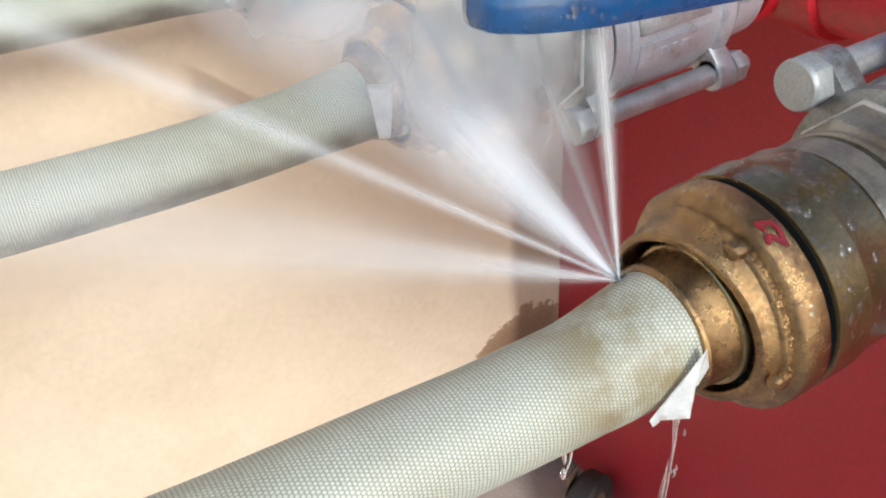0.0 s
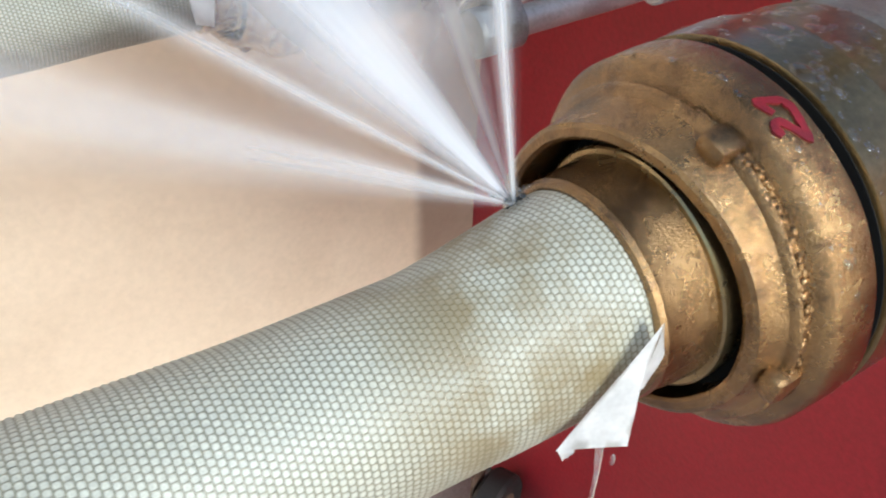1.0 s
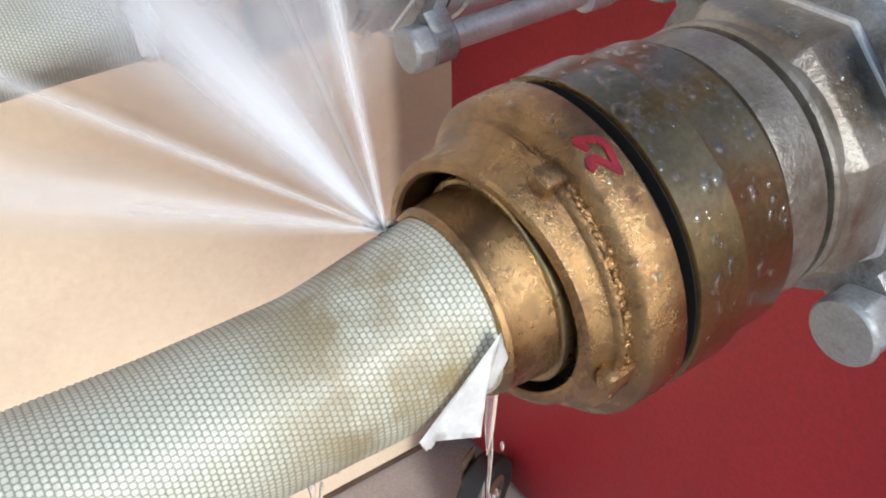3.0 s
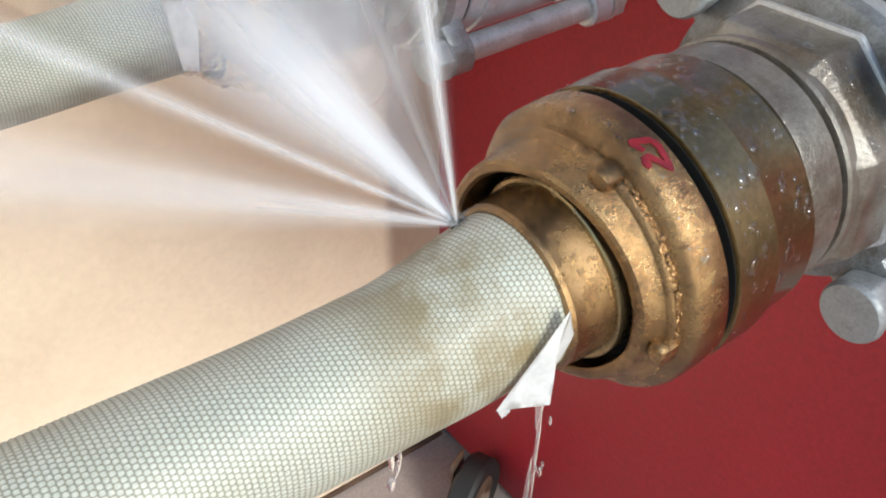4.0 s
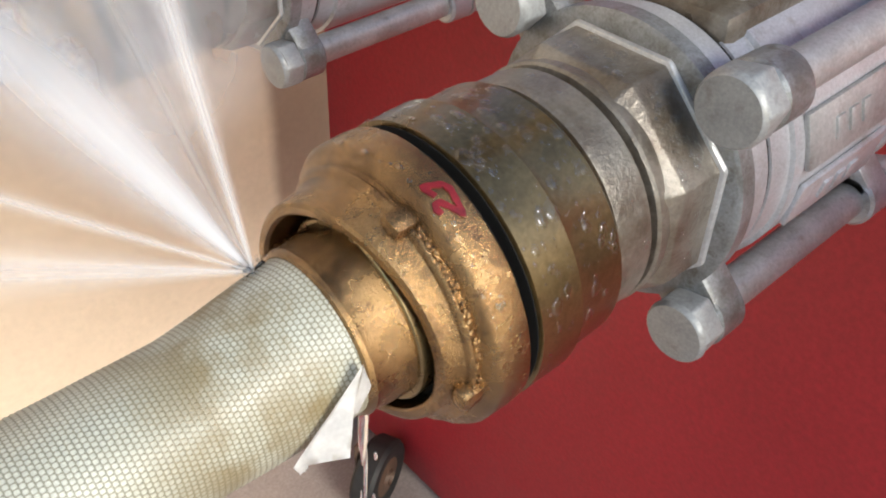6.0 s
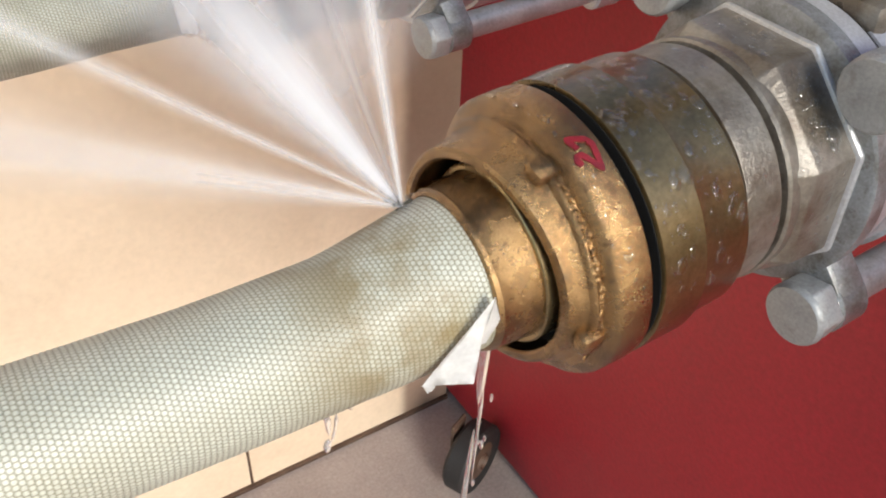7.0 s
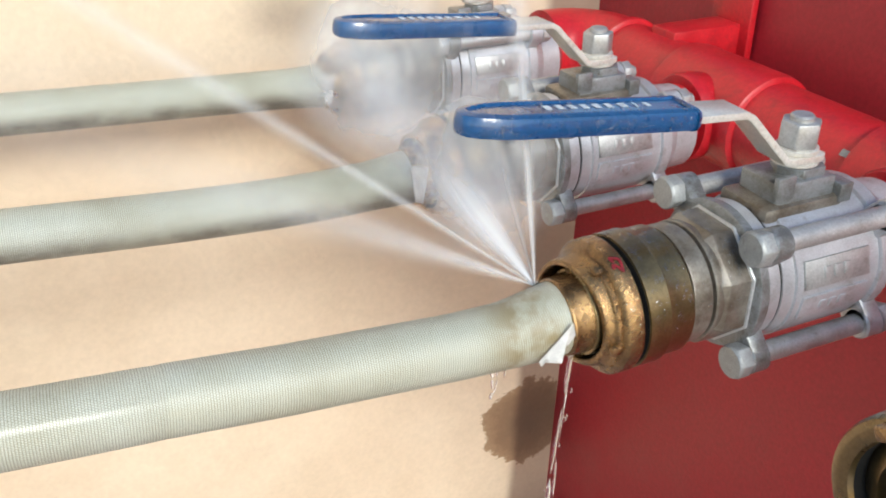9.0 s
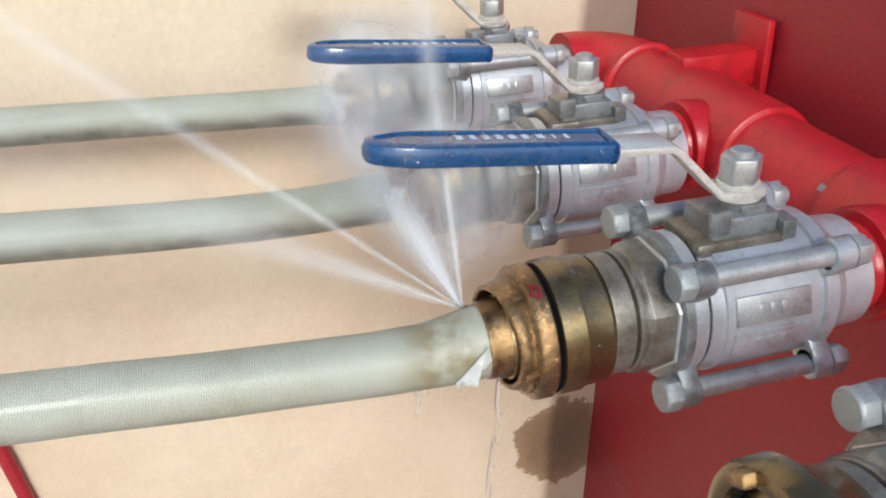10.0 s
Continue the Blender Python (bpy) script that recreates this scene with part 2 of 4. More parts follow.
def spray(name, density, streak):
    """Fine droplets: white scatter that thins out along the jet and towards its sides; U runs across, V along."""
    m, nd, lk, bsdf = nodes_of(name)
    nd.remove(bsdf)
    uv, sp = nd.new("ShaderNodeTexCoord"), nd.new("ShaderNodeSeparateXYZ")
    lk.new(uv.outputs["UV"], sp.inputs[0])
    across = ramp_of(nd, lk, sp.outputs[0], [(0.0, (0, 0, 0)), (0.16, (0.05,) * 3), (0.33, (0.36,) * 3), (0.5, (1, 1, 1)), (0.67, (0.36,) * 3), (0.84, (0.05,) * 3), (1.0, (0, 0, 0))])
    across.color_ramp.interpolation = "EASE"
    along = ramp_of(nd, lk, sp.outputs[1], [(0.0, (1, 1, 1)), (0.10, (0.85,) * 3), (0.4, (0.42,) * 3), (1.0, (0.0,) * 3)])
    st = nd.new("ShaderNodeVectorMath")
    st.operation, st.inputs[1].default_value = "MULTIPLY", (streak, 1.2, 1)
    lk.new(uv.outputs["UV"], st.inputs[0])
    n = nd.new("ShaderNodeTexNoise")
    n.inputs["Scale"].default_value, n.inputs["Detail"].default_value = 1.0, 3.0
    lk.new(st.outputs[0], n.inputs["Vector"])
    var = ramp_of(nd, lk, n.outputs["Fac"], [(0.3, (0.68,) * 3), (0.7, (1.15,) * 3)])
    a = mixed(nd, lk, "MULTIPLY", 1.0, across.outputs[0], along.outputs[0])
    a = mixed(nd, lk, "MULTIPLY", 1.0, a, var.outputs[0])
    mu = nd.new("ShaderNodeMath")
    mu.operation, mu.use_clamp, mu.inputs[1].default_value = "MULTIPLY", True, density
    lk.new(a, mu.inputs[0])
    tr, di, tl = nd.new("ShaderNodeBsdfTransparent"), nd.new("ShaderNodeBsdfDiffuse"), nd.new("ShaderNodeBsdfTranslucent")
    add, mix = nd.new("ShaderNodeMixShader"), nd.new("ShaderNodeMixShader")
    for s in (di, tl):
        s.inputs["Color"].default_value = (0.93, 0.95, 0.99, 1)
    add.inputs[0].default_value = 0.22
    lk.new(di.outputs[0], add.inputs[1])
    lk.new(tl.outputs[0], add.inputs[2])
    lk.new(mu.outputs[0], mix.inputs[0])
    lk.new(tr.outputs[0], mix.inputs[1])
    lk.new(add.outputs[0], mix.inputs[2])
    lk.new(mix.outputs[0], nd["Material Output"].inputs["Surface"])
    return m


# ---- mesh helpers ----


def part(name, bm, material, parent=None, label=""):
    """One mesh object out of a bmesh, under a thing or a part."""
    me = bpy.data.meshes.new(name)
    bm.to_mesh(me)
    bm.free()
    me.materials.append(material)
    ob = new(name, me)
    ob.parent = parent
    if label:
        tagged(ob, label)
    return ob


def thing(name, label, category, group="", at=(0, 0, 0)):
    ob = new(name)
    ob.empty_display_size = 0.02
    ob.location = at
    return tagged(ob, label, category, group)


def smooth(bm, degrees=35):
    """Smooth faces, with edges kept sharp where the turn is steep."""
    for f in bm.faces:
        f.smooth = True
    for e in bm.edges:
        if len(e.link_faces) == 2 and e.calc_face_angle(0) > radians(degrees):
            e.smooth = False
    return bm


def lathe(profile, seg=72, centre=(0, 0), wobble=0.0, closed=True):
    """A turned body about the x axis: profile of (x, radius)."""
    bm = bmesh.new()
    rings = []
    for x, r in profile:
        ring = []
        for i in range(seg):
            a = 2 * math.pi * i / seg
            rr = r * (1 + wobble * noise.noise((x * 90, 3 * math.cos(a), 3 * math.sin(a))))
            ring.append(bm.verts.new((x, centre[0] + rr * math.cos(a), centre[1] + rr * math.sin(a))))
        rings.append(ring)
    for a, b in zip(rings, rings[1:]):
        for i in range(seg):
            j = (i + 1) % seg
            bm.faces.new((a[i], a[j], b[j], b[i]))
    if closed:
        bm.faces.new(rings[0][::-1])
        bm.faces.new(rings[-1])
    bmesh.ops.recalc_face_normals(bm, faces=bm.faces)
    return smooth(bm)


def box(size, at=(0, 0, 0), bevel=0.0, turn=None):
    bm = bmesh.new()
    bmesh.ops.create_cube(bm, size=1)
    bmesh.ops.scale(bm, vec=size, verts=bm.verts)
    if bevel:
        bmesh.ops.bevel(bm, geom=bm.edges[:], offset=bevel, segments=2, profile=0.5, affect="EDGES")
    if turn is not None:
        bmesh.ops.transform(bm, matrix=turn, verts=bm.verts)
    bmesh.ops.translate(bm, vec=at, verts=bm.verts)
    return smooth(bm)


def merge(*bms):
    out = bmesh.new()
    for b in bms:
        me = bpy.data.meshes.new("tmp")
        b.to_mesh(me)
        b.free()
        out.from_mesh(me)
        bpy.data.meshes.remove(me)
    return out


def prism(outline, x0, x1, bevel=0.0):
    """A plate across the x axis: outline of (y, z), from x0 to x1."""
    bm = bmesh.new()
    lo = [bm.verts.new((x0, y, z)) for y, z in outline]
    hi = [bm.verts.new((x1, y, z)) for y, z in outline]
    bm.faces.new(lo[::-1])
    bm.faces.new(hi)
    for i in range(len(lo)):
        j = (i + 1) % len(lo)
        bm.faces.new((lo[i], lo[j], hi[j], hi[i]))
    bmesh.ops.recalc_face_normals(bm, faces=bm.faces)
    if bevel:
        bmesh.ops.bevel(bm, geom=bm.edges[:], offset=bevel, segments=2, profile=0.5, affect="EDGES")
    return smooth(bm)


def ngon(n, r, turn=0.0, cy=0.0, cz=0.0):
    return [(cy + r * math.cos(radians(turn) + 2 * math.pi * i / n), cz + r * math.sin(radians(turn) + 2 * math.pi * i / n)) for i in range(n)]


def upright(bm, at):
    """Turns a body built about the x axis so that it stands on z, at a place."""
    bmesh.ops.transform(bm, matrix=Matrix.Translation(at) @ Matrix.Rotation(radians(-90), 4, "Y"), verts=bm.verts)
    return bm


def tube(points, radius, seg=20, taper=None):
    """A round bar along points."""
    bm = bmesh.new()
    pts = [Vector(p) for p in points]
    rings = []
    for i, p in enumerate(pts):
        d = (pts[min(i + 1, len(pts) - 1)] - pts[max(i - 1, 0)]).normalized()
        side = d.cross(Vector((0, 0, 1)) if abs(d.z) < 0.9 else Vector((0, 1, 0))).normalized()
        up = side.cross(d)
        r = radius if taper is None else radius * taper[i]
        rings.append([bm.verts.new(p + r * (math.cos(2 * math.pi * k / seg) * side + math.sin(2 * math.pi * k / seg) * up)) for k in range(seg)])
    for a, b in zip(rings, rings[1:]):
        for k in range(seg):
            j = (k + 1) % seg
            bm.faces.new((a[k], a[j], b[j], b[k]))
    bm.faces.new(rings[0][::-1])
    bm.faces.new(rings[-1])
    bmesh.ops.recalc_face_normals(bm, faces=bm.faces)
    return smooth(bm)


# ---- the place ----
AXIS = 0.609          # height of the valves' axis over the floor
STEP = 0.186          # from valve to valve
NEAR_X, NEAR_Y = 0.014, -0.165       # the closed valve
RED_X, WALL_Y, FLOOR_Z = 0.343, 0.467, -0.084
PATCH_AT, PATCH_SIZE = (0.300, 0.098), (0.090, 1, 0.097)
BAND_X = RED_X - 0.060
PITCH = 0.00112       # of the weave
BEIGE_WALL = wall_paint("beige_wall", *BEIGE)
HOSE = woven("hose_jacket")
DIRTY_HOSE = woven("dirty_hose_jacket", True)
WATER = water("water")
FALLING = falling_water("falling_water")

floor = part("floor", box((5, 5, 0.1), (-1.2, -1.2, FLOOR_Z - 0.05)), FLOOR)
tagged(floor, "worn grey-brown concrete floor below the pipes", "floor", kind="structure")
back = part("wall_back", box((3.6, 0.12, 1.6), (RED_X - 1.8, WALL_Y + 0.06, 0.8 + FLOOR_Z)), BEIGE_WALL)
tagged(back, "beige painted plaster wall with a dark patch and painted corner shade", "wall", kind="structure")
red = part("wall_red", box((0.12, 2.6, 0.865), (RED_X + 0.06, WALL_Y - 1.3 + 0.12, 0.4475 + FLOOR_Z), 0.002), RED_WALL)
tagged(red, "dark red painted sheet steel wall, standing just clear of the floor", "wall", kind="structure")

foot = part("trim", box((3.4, 0.004, 0.005), (RED_X - 1.7, WALL_Y - 0.002, FLOOR_Z + 0.0025)), RUST)
tagged(foot, "thin dark joint along the foot of the beige wall", "trim", kind="structure")
seam = part("trim", box((0.0025, 0.002, 0.06), (0.0935, WALL_Y - 0.001, FLOOR_Z + 0.036)), RUST)
tagged(seam, "short dark upright joint at the foot of the wall", "trim", kind="structure")

# ---- red manifold ----
MAN_X, MAN_Z, MAN_R = 0.272, AXIS, 0.034


def build_manifold():
    man = thing("pipe_manifold", "bright red painted steel manifold pipe with welded tees", "pipe", at=(MAN_X, 0, MAN_Z))
    along = Matrix.Rotation(radians(90), 4, "Z")

    def run(profile, name, label=""):
        bm = lathe(profile, 64, wobble=0.01)
        bmesh.ops.transform(bm, matrix=along, verts=bm.verts)
        return part(name, bm, RED_PIPE, man, label)
    bend, end = 0.044, 2 * STEP - 0.050
    run([(-1.2, MAN_R), (end, MAN_R)], "pipe")
    arc = [(-bend * (1 - math.cos(a)), end + 0.006 + bend * math.sin(a), 0) for a in [radians(90 * i / 14) for i in range(15)]]
    part("elbow", tube([(0, end - 0.008, 0)] + arc + [(arc[-1][0] - 0.006, arc[-1][1], 0)], MAN_R + 0.0015, 48), RED_PIPE, man, "red painted pipe elbow at the end of the run")
    run([(end - 0.014, MAN_R), (end - 0.012, MAN_R + 0.0035), (end - 0.007, MAN_R + 0.0042), (end - 0.003, MAN_R + 0.0010)], "weld")
    for k in (-1, 0, 1, 2):
        y = NEAR_Y if k < 0 else k * STEP
        if k < 2:
            run([(y - 0.048, MAN_R + 0.0005), (y - 0.046, MAN_R + 0.0035), (y - 0.040, MAN_R + 0.0045), (y + 0.040, MAN_R + 0.0045), (y + 0.046, MAN_R + 0.0035), (y + 0.048, MAN_R + 0.0005)], "tee")
        nip = lathe([(-0.075, 0.0225)] + [(-0.070 + 0.0022 * i, 0.0240 if i % 2 else 0.0226) for i in range(12)] + [(-0.0435, 0.0245), (-0.0430, 0.0305), (-0.0405, 0.0318), (-0.0330, 0.0318), (-0.0320, 0.0308), (0.0, 0.0308)], 48)
        bmesh.ops.translate(nip, vec=(0, y, 0), verts=nip.verts)
        part("nipple", nip, RED_PIPE, man, "red painted threaded nipple")
    part("bracket", box((0.070, 0.030, 0.028), (0.034, 0.268, 0.026), 0.002), RED_PIPE, man, "red welded steel bar to the wall")
    part("wall_plate", box((0.007, 0.046, 0.058), (0.067, 0.266, 0.036), 0.0015), RED_PIPE, man, "red plate welded to the wall")
    part("paint_flake", box((0.0045, 0.0075, 0.0006), (-0.0270, 0.0500, 0.0212), 0.0002, Matrix.Rotation(radians(-52), 4, "Y")), HEAD_STEEL, man, "bare grey-green chip in the red paint")
    return man


build_manifold()

# ---- ball valves ----


def build_valve():
    v = thing("ball_valve", "three-piece stainless steel ball valve, open, with a blue lever", "valve", "row of ball valves", (0, 0, AXIS))
    # end piece on the hose side: threaded collar, then an octagon with a turned-down nose
    octagon = bmesh.new()
    rings = [[octagon.verts.new((x, y, z)) for y, z in ngon(8, r, 22.5)] for x, r in ((0.0886, 0.0296), (0.0896, 0.0312), (0.0935, 0.0337), (0.1064, 0.0341))]
    for a, b in zip(rings, rings[1:]):
        for i in range(8):
            octagon.faces.new((a[i], a[(i + 1) % 8], b[(i + 1) % 8], b[i]))
    octagon.faces.new(rings[0][::-1])
    octagon.faces.new(rings[-1])
    bmesh.ops.recalc_face_normals(octagon, faces=octagon.faces)
    bmesh.ops.bevel(octagon, geom=octagon.edges[:], offset=0.0006, segments=2, profile=0.5, affect="EDGES")
    cap = part("end_cap", merge(smooth(octagon, 25), lathe([(0.0872, 0.0262), (0.0875, 0.0303), (0.0882, 0.0309), (0.0905, 0.0309), (0.0925, 0.0300)], 64, wobble=0.006)), STAINED, v, "water-spotted cast end piece with an octagon")
    collar = lathe([(0.0748, 0.0255), (0.0752, 0.0300), (0.0768, 0.0304), (0.0852, 0.0304), (0.0858, 0.0296), (0.0860, 0.0262), (0.0878, 0.0262)], 64)
    part("collar", collar, STAINED, cap, "scratched round collar of the end piece")
    # lighter steel stands in for the highlight along the octagon's edge
    part("rim", prism(ngon(8, 0.0353, 22.5), 0.1052, 0.1072, 0.0008), RIM_STEEL, cap, "worn rim of the octagon, in light steel for its highlight")
    part("end_cap", merge(lathe([(0.1875, 0.036), (0.1975, 0.0335), (0.2005, 0.0305), (0.2180, 0.0295), (0.2185, 0.025)], 64)), BODY_STEEL, v)
    BY, BZ = 0.0330, 0.0315
    for x0, x1, e0, e1, mat_ in ((0.1066, 0.1128, 0.1074, 0.1182, CAST_STEEL), (0.1830, 0.1915, 0.1817, 0.1928, BODY_STEEL)):
        fl = part("flange", lathe([(x0, 0.0300), (x0, 0.0368), (x0 + 0.0008, 0.0380), (x1 - 0.0008, 0.0380), (x1, 0.0365)], 72), mat_, v, "grey wet cast flange" if x0 < 0.15 else "")
        for sy in (-1, 1):
            for sz in (-1, 1):
                t = Matrix.Rotation(math.atan2(sz, sy), 4, "X")
                lobe = merge(box((e1 - e0, 0.024, 0.0170), ((e0 + e1) / 2, sy * (BY - 0.0075), sz * (BZ - 0.0075)), 0.0018, t),
                             lathe([(e0, 0.0074), (e0 + 0.0010, 0.0084), (e1 - 0.0010, 0.0084), (e1, 0.0074)], 32, (sy * BY, sz * BZ)))
                part("ear", lobe, mat_, fl)
    part("body", lathe([(0.1125, 0.0362), (0.1200, 0.0362), (0.1204, 0.0350), (0.1212, 0.0350), (0.1216, 0.0362), (0.1285, 0.0366), (0.1290, 0.0378), (0.1755, 0.0378), (0.1760, 0.0366), (0.1830, 0.0362)], 72), BODY_STEEL, v)
    # cast plates with size marks, on the side
    for z, h, mat_ in ((0.0110, 0.0145, BOLT_STEEL), (-0.0065, 0.0135, BODY_STEEL)):
        a = math.asin(z / 0.0378)
        part("plaque", box((0.041, 0.0016, h), (0.1535, -0.0382 * math.cos(a), z), 0.0005, Matrix.Rotation(-a, 4, "X")), mat_, v)
        for i, w in enumerate((0.004, 0.004, 0.004)):
            part("mark", box((w, 0.0012, h * 0.4), (0.1465 + 0.0062 * i, -0.0392 * math.cos(a), z), 0.0003, Matrix.Rotation(-a, 4, "X")), mat_, v)
    for sy in (-1, 1):
        for sz in (-1, 1):
            at_ = (sy * BY, sz * BZ)
            bolt = part("bolt", lathe([(0.1040, 0.0054), (0.1850, 0.0054), (0.1990, 0.0050)], 24, at_), BOLT_STEEL, v)
            part("bolt_head", merge(prism(ngon(6, 0.0090, 12 * sy, *at_), 0.1000, 0.1078, 0.0007), lathe([(0.0988, 0.0066), (0.0989, 0.0078), (0.0994, 0.0083), (0.1006, 0.0086), (0.1012, 0.0080)], 36, at_)), HEAD_STEEL, bolt, "grey round-faced hexagon head")
            part("nut", merge(prism(ngon(6, 0.0084, 20 * sz, *at_), 0.1942, 0.2010, 0.0006), lathe([(0.1927, 0.0086), (0.1942, 0.0086)], 24, at_), lathe([(0.2010, 0.0048), (0.2048, 0.0046)], 20, at_)), BOLT_STEEL, bolt)
    # stem tower
    sx = 0.150
    part("bonnet", merge(box((0.036, 0.028, 0.018), (sx - 0.002, 0, 0.040), 0.002), upright(prism(ngon(6, 0.0135, 30), 0.047, 0.0535, 0.0008), (sx + 0.003, 0, 0))), CAST_STEEL, v, "cast bonnet with brown stains")
    part("saddle", box((0.050, 0.034, 0.012), (sx - 0.004, 0, 0.0330), 0.003), STAINED, v, "brown-stained casting below the bonnet")
    # black rings put the shade of the body's crevices in as colour
    part("gasket", lathe([(0.1205, 0.0345), (0.1205, 0.0358), (0.1211, 0.0358), (0.1211, 0.0345)], 64, closed=False), DARK, v, "thin black line in the body groove, for its shade")
    part("gasket", lathe([(0.1727, 0.0345), (0.1727, 0.03685), (0.1732, 0.03685), (0.1732, 0.0345)], 64, closed=False), DARK, v)
    part("stop", box((0.011, 0.0035, 0.012), (sx - 0.017, -0.0135, 0.0475), 0.0006), CAST_STEEL, v)
    part("stop", box((0.008, 0.012, 0.010), (sx + 0.020, -0.012, 0.040), 0.0006), CAST_STEEL, v)
    part("spring_washer", upright(lathe([(0.0535, 0.0095), (0.0542, 0.0115), (0.0552, 0.0115), (0.0558, 0.0095)], 32), (sx, 0, 0)), LEVER_STEEL, v)
    part("stem", upright(lathe([(0.050, 0.0058), (0.0772, 0.0058), (0.0780, 0.0050)], 24), (sx, 0, 0)), BOLT_STEEL, v)
    part("washer", upright(lathe([(0.0592, 0.0098), (0.0600, 0.0105), (0.0618, 0.0105), (0.0622, 0.0096)], 32), (sx, 0, 0)), LEVER_STEEL, v)
    part("stem_nut", upright(prism(ngon(6, 0.0102, 10), 0.0624, 0.0752, 0.0009), (sx, 0, 0)), BOLT_STEEL, v)
    return v


def strip(points, width, thick, bevel=0.0006):
    """A bent flat bar: points of (x, z, width factor), wide in y."""
    bm = bmesh.new()
    rows = []
    for i, (x, z, k) in enumerate(points):
        x0, z0, _ = points[max(i - 1, 0)]
        x1, z1, _ = points[min(i + 1, len(points) - 1)]
        n = Vector((-(z1 - z0), 0, x1 - x0)).normalized() * thick / 2
        if n.z < 0:
            n = -n
        w = width * k / 2
        rows.append([bm.verts.new((x + s * n.x, sy * w, z + s * n.z)) for s, sy in ((1, -1), (1, 1), (-1, 1), (-1, -1))])
    for a, b in zip(rows, rows[1:]):
        for k in range(4):
            j = (k + 1) % 4
            bm.faces.new((a[k], a[j], b[j], b[k]))
    bm.faces.new(rows[0][::-1])
    bm.faces.new(rows[-1])
    bmesh.ops.recalc_face_normals(bm, faces=bm.faces)
    if bevel:
        bmesh.ops.bevel(bm, geom=[e for e in bm.edges if e.calc_face_angle(0) > 0.6], offset=bevel, segments=2, profile=0.5, affect="EDGES")
    return smooth(bm)


def build_lever(valve, turn=0.0):
    """The lever, as a part of the valve, turned about the stem."""
    m = Matrix.Translation((0.150, 0, 0)) @ Matrix.Rotation(radians(turn), 4, "Z") @ Matrix.Translation((-0.150, 0, 0))

    def put(bm):
        bmesh.ops.transform(bm, matrix=m, verts=bm.verts)
        return bm
    lever = part("lever", put(strip([(0.1615, 0.0574, 0.75), (0.1575, 0.0574, 1), (0.140, 0.0574, 1.0), (0.1365, 0.0585, 1), (0.1115, 0.0842, 0.95), (0.108, 0.0862, 0.95), (0.084, 0.0880, 1), (0.000, 0.0972, 0.9), (-0.012, 0.0985, 0.6)], 0.0205, 0.0036)), LEVER_STEEL, valve, "bent bare steel lever")
    grip_pts = [(0.0810, 0.0884, 0.96), (0.0800, 0.0885, 1.0), (0.04, 0.0928, 1.0), (0.0, 0.0972, 1.02), (-0.008, 0.0981, 1.02), (-0.016, 0.0990, 0.95), (-0.0235, 0.0998, 0.78), (-0.0290, 0.1004, 0.54), (-0.0320, 0.1008, 0.26)]
    gb = strip(grip_pts, 0.0245, 0.0105, 0.0034)
    top = [f for f in gb.faces if f.normal.z > 0.985]
    bmesh.ops.inset_region(gb, faces=top, thickness=0.0014, depth=0)
    bmesh.ops.inset_region(gb, faces=top, thickness=0.0009, depth=-0.0011)
    grip = part("grip", put(smooth(gb, 50)), BLUE_GRIP, lever, "wet dark blue plastic sleeve")
    for i, (x, w) in enumerate(((0.060, 0.0035), (0.054, 0.0018), (0.0475, 0.006), (0.0405, 0.0048), (0.0345, 0.0048), (0.0285, 0.0048), (0.0225, 0.0048), (0.0165, 0.0048), (0.0105, 0.0048))):
        z = 0.0879 + (0.0855 - x) * 0.109 + 0.0044
        part("print", put(box((w * 0.62, 0.0048, 0.0002), (x, 0.0015, z), 0, Matrix.Rotation(radians(6.2), 4, "Y"))), WHITE, grip, "white printed bar")
    return lever


first = build_valve()
closed = copy_thing(first, pose(NEAR_X, NEAR_Y, AXIS))
tagged(closed, "three-piece stainless steel ball valve, closed, with no hose")
row = [first] + [copy_thing(first, pose(*at_)) for at_ in ((0.003, STEP - 0.003, AXIS - 0.003), (0.005, 2 * STEP - 0.003, AXIS - 0.003))]
for valve, turn in zip([closed] + row, (90, -1.6, 3.2, 2.0)):
    build_lever(valve, turn)

# ---- adapters and couplings: built about their own axis, which dips a little towards the hose ----
DIP = {-1: 2.2, 0: 2.2, 1: 5.5, 2: 2.6}
AT = 0.092


def dipped(k):
    return pose(AT + (NEAR_X if k < 0 else 0), NEAR_Y if k < 0 else k * STEP, AXIS, 0, -DIP[k], 0) @ pose(-AT, 0, 0)


def build_adapter():
    a = thing("hose_adapter", "wet turned brass adapter screwed into the valve", "adapter", "brass adapters")
    part("collar", lathe([(0.0486, 0.0215), (0.0486, 0.0327), (0.0489, 0.0334), (0.0600, 0.0336), (0.0606, 0.0326), (0.0620, 0.0322), (0.0735, 0.0322), (0.0746, 0.0312), (0.0760, 0.0285), (0.0800, 0.0270), (0.0800, 0.0215), (0.0486, 0.0215)], 96, closed=False), TURNED_BRASS, a)
    # the seal's thin black flanges also put the gap's shade on the brass faces
    part("seal", lathe([(0.0460, 0.0205), (0.0460, 0.0322), (0.0462, 0.0322), (0.0464, 0.0270), (0.0482, 0.0270), (0.0483, 0.0324), (0.0485, 0.0324), (0.0485, 0.0205), (0.0460, 0.0205)], 64, closed=False), DARK, a, "black rubber seal in the gap")
    # black plug in place of the shade inside the bore
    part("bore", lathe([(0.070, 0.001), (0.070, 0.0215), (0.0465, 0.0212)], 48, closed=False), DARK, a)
    return a


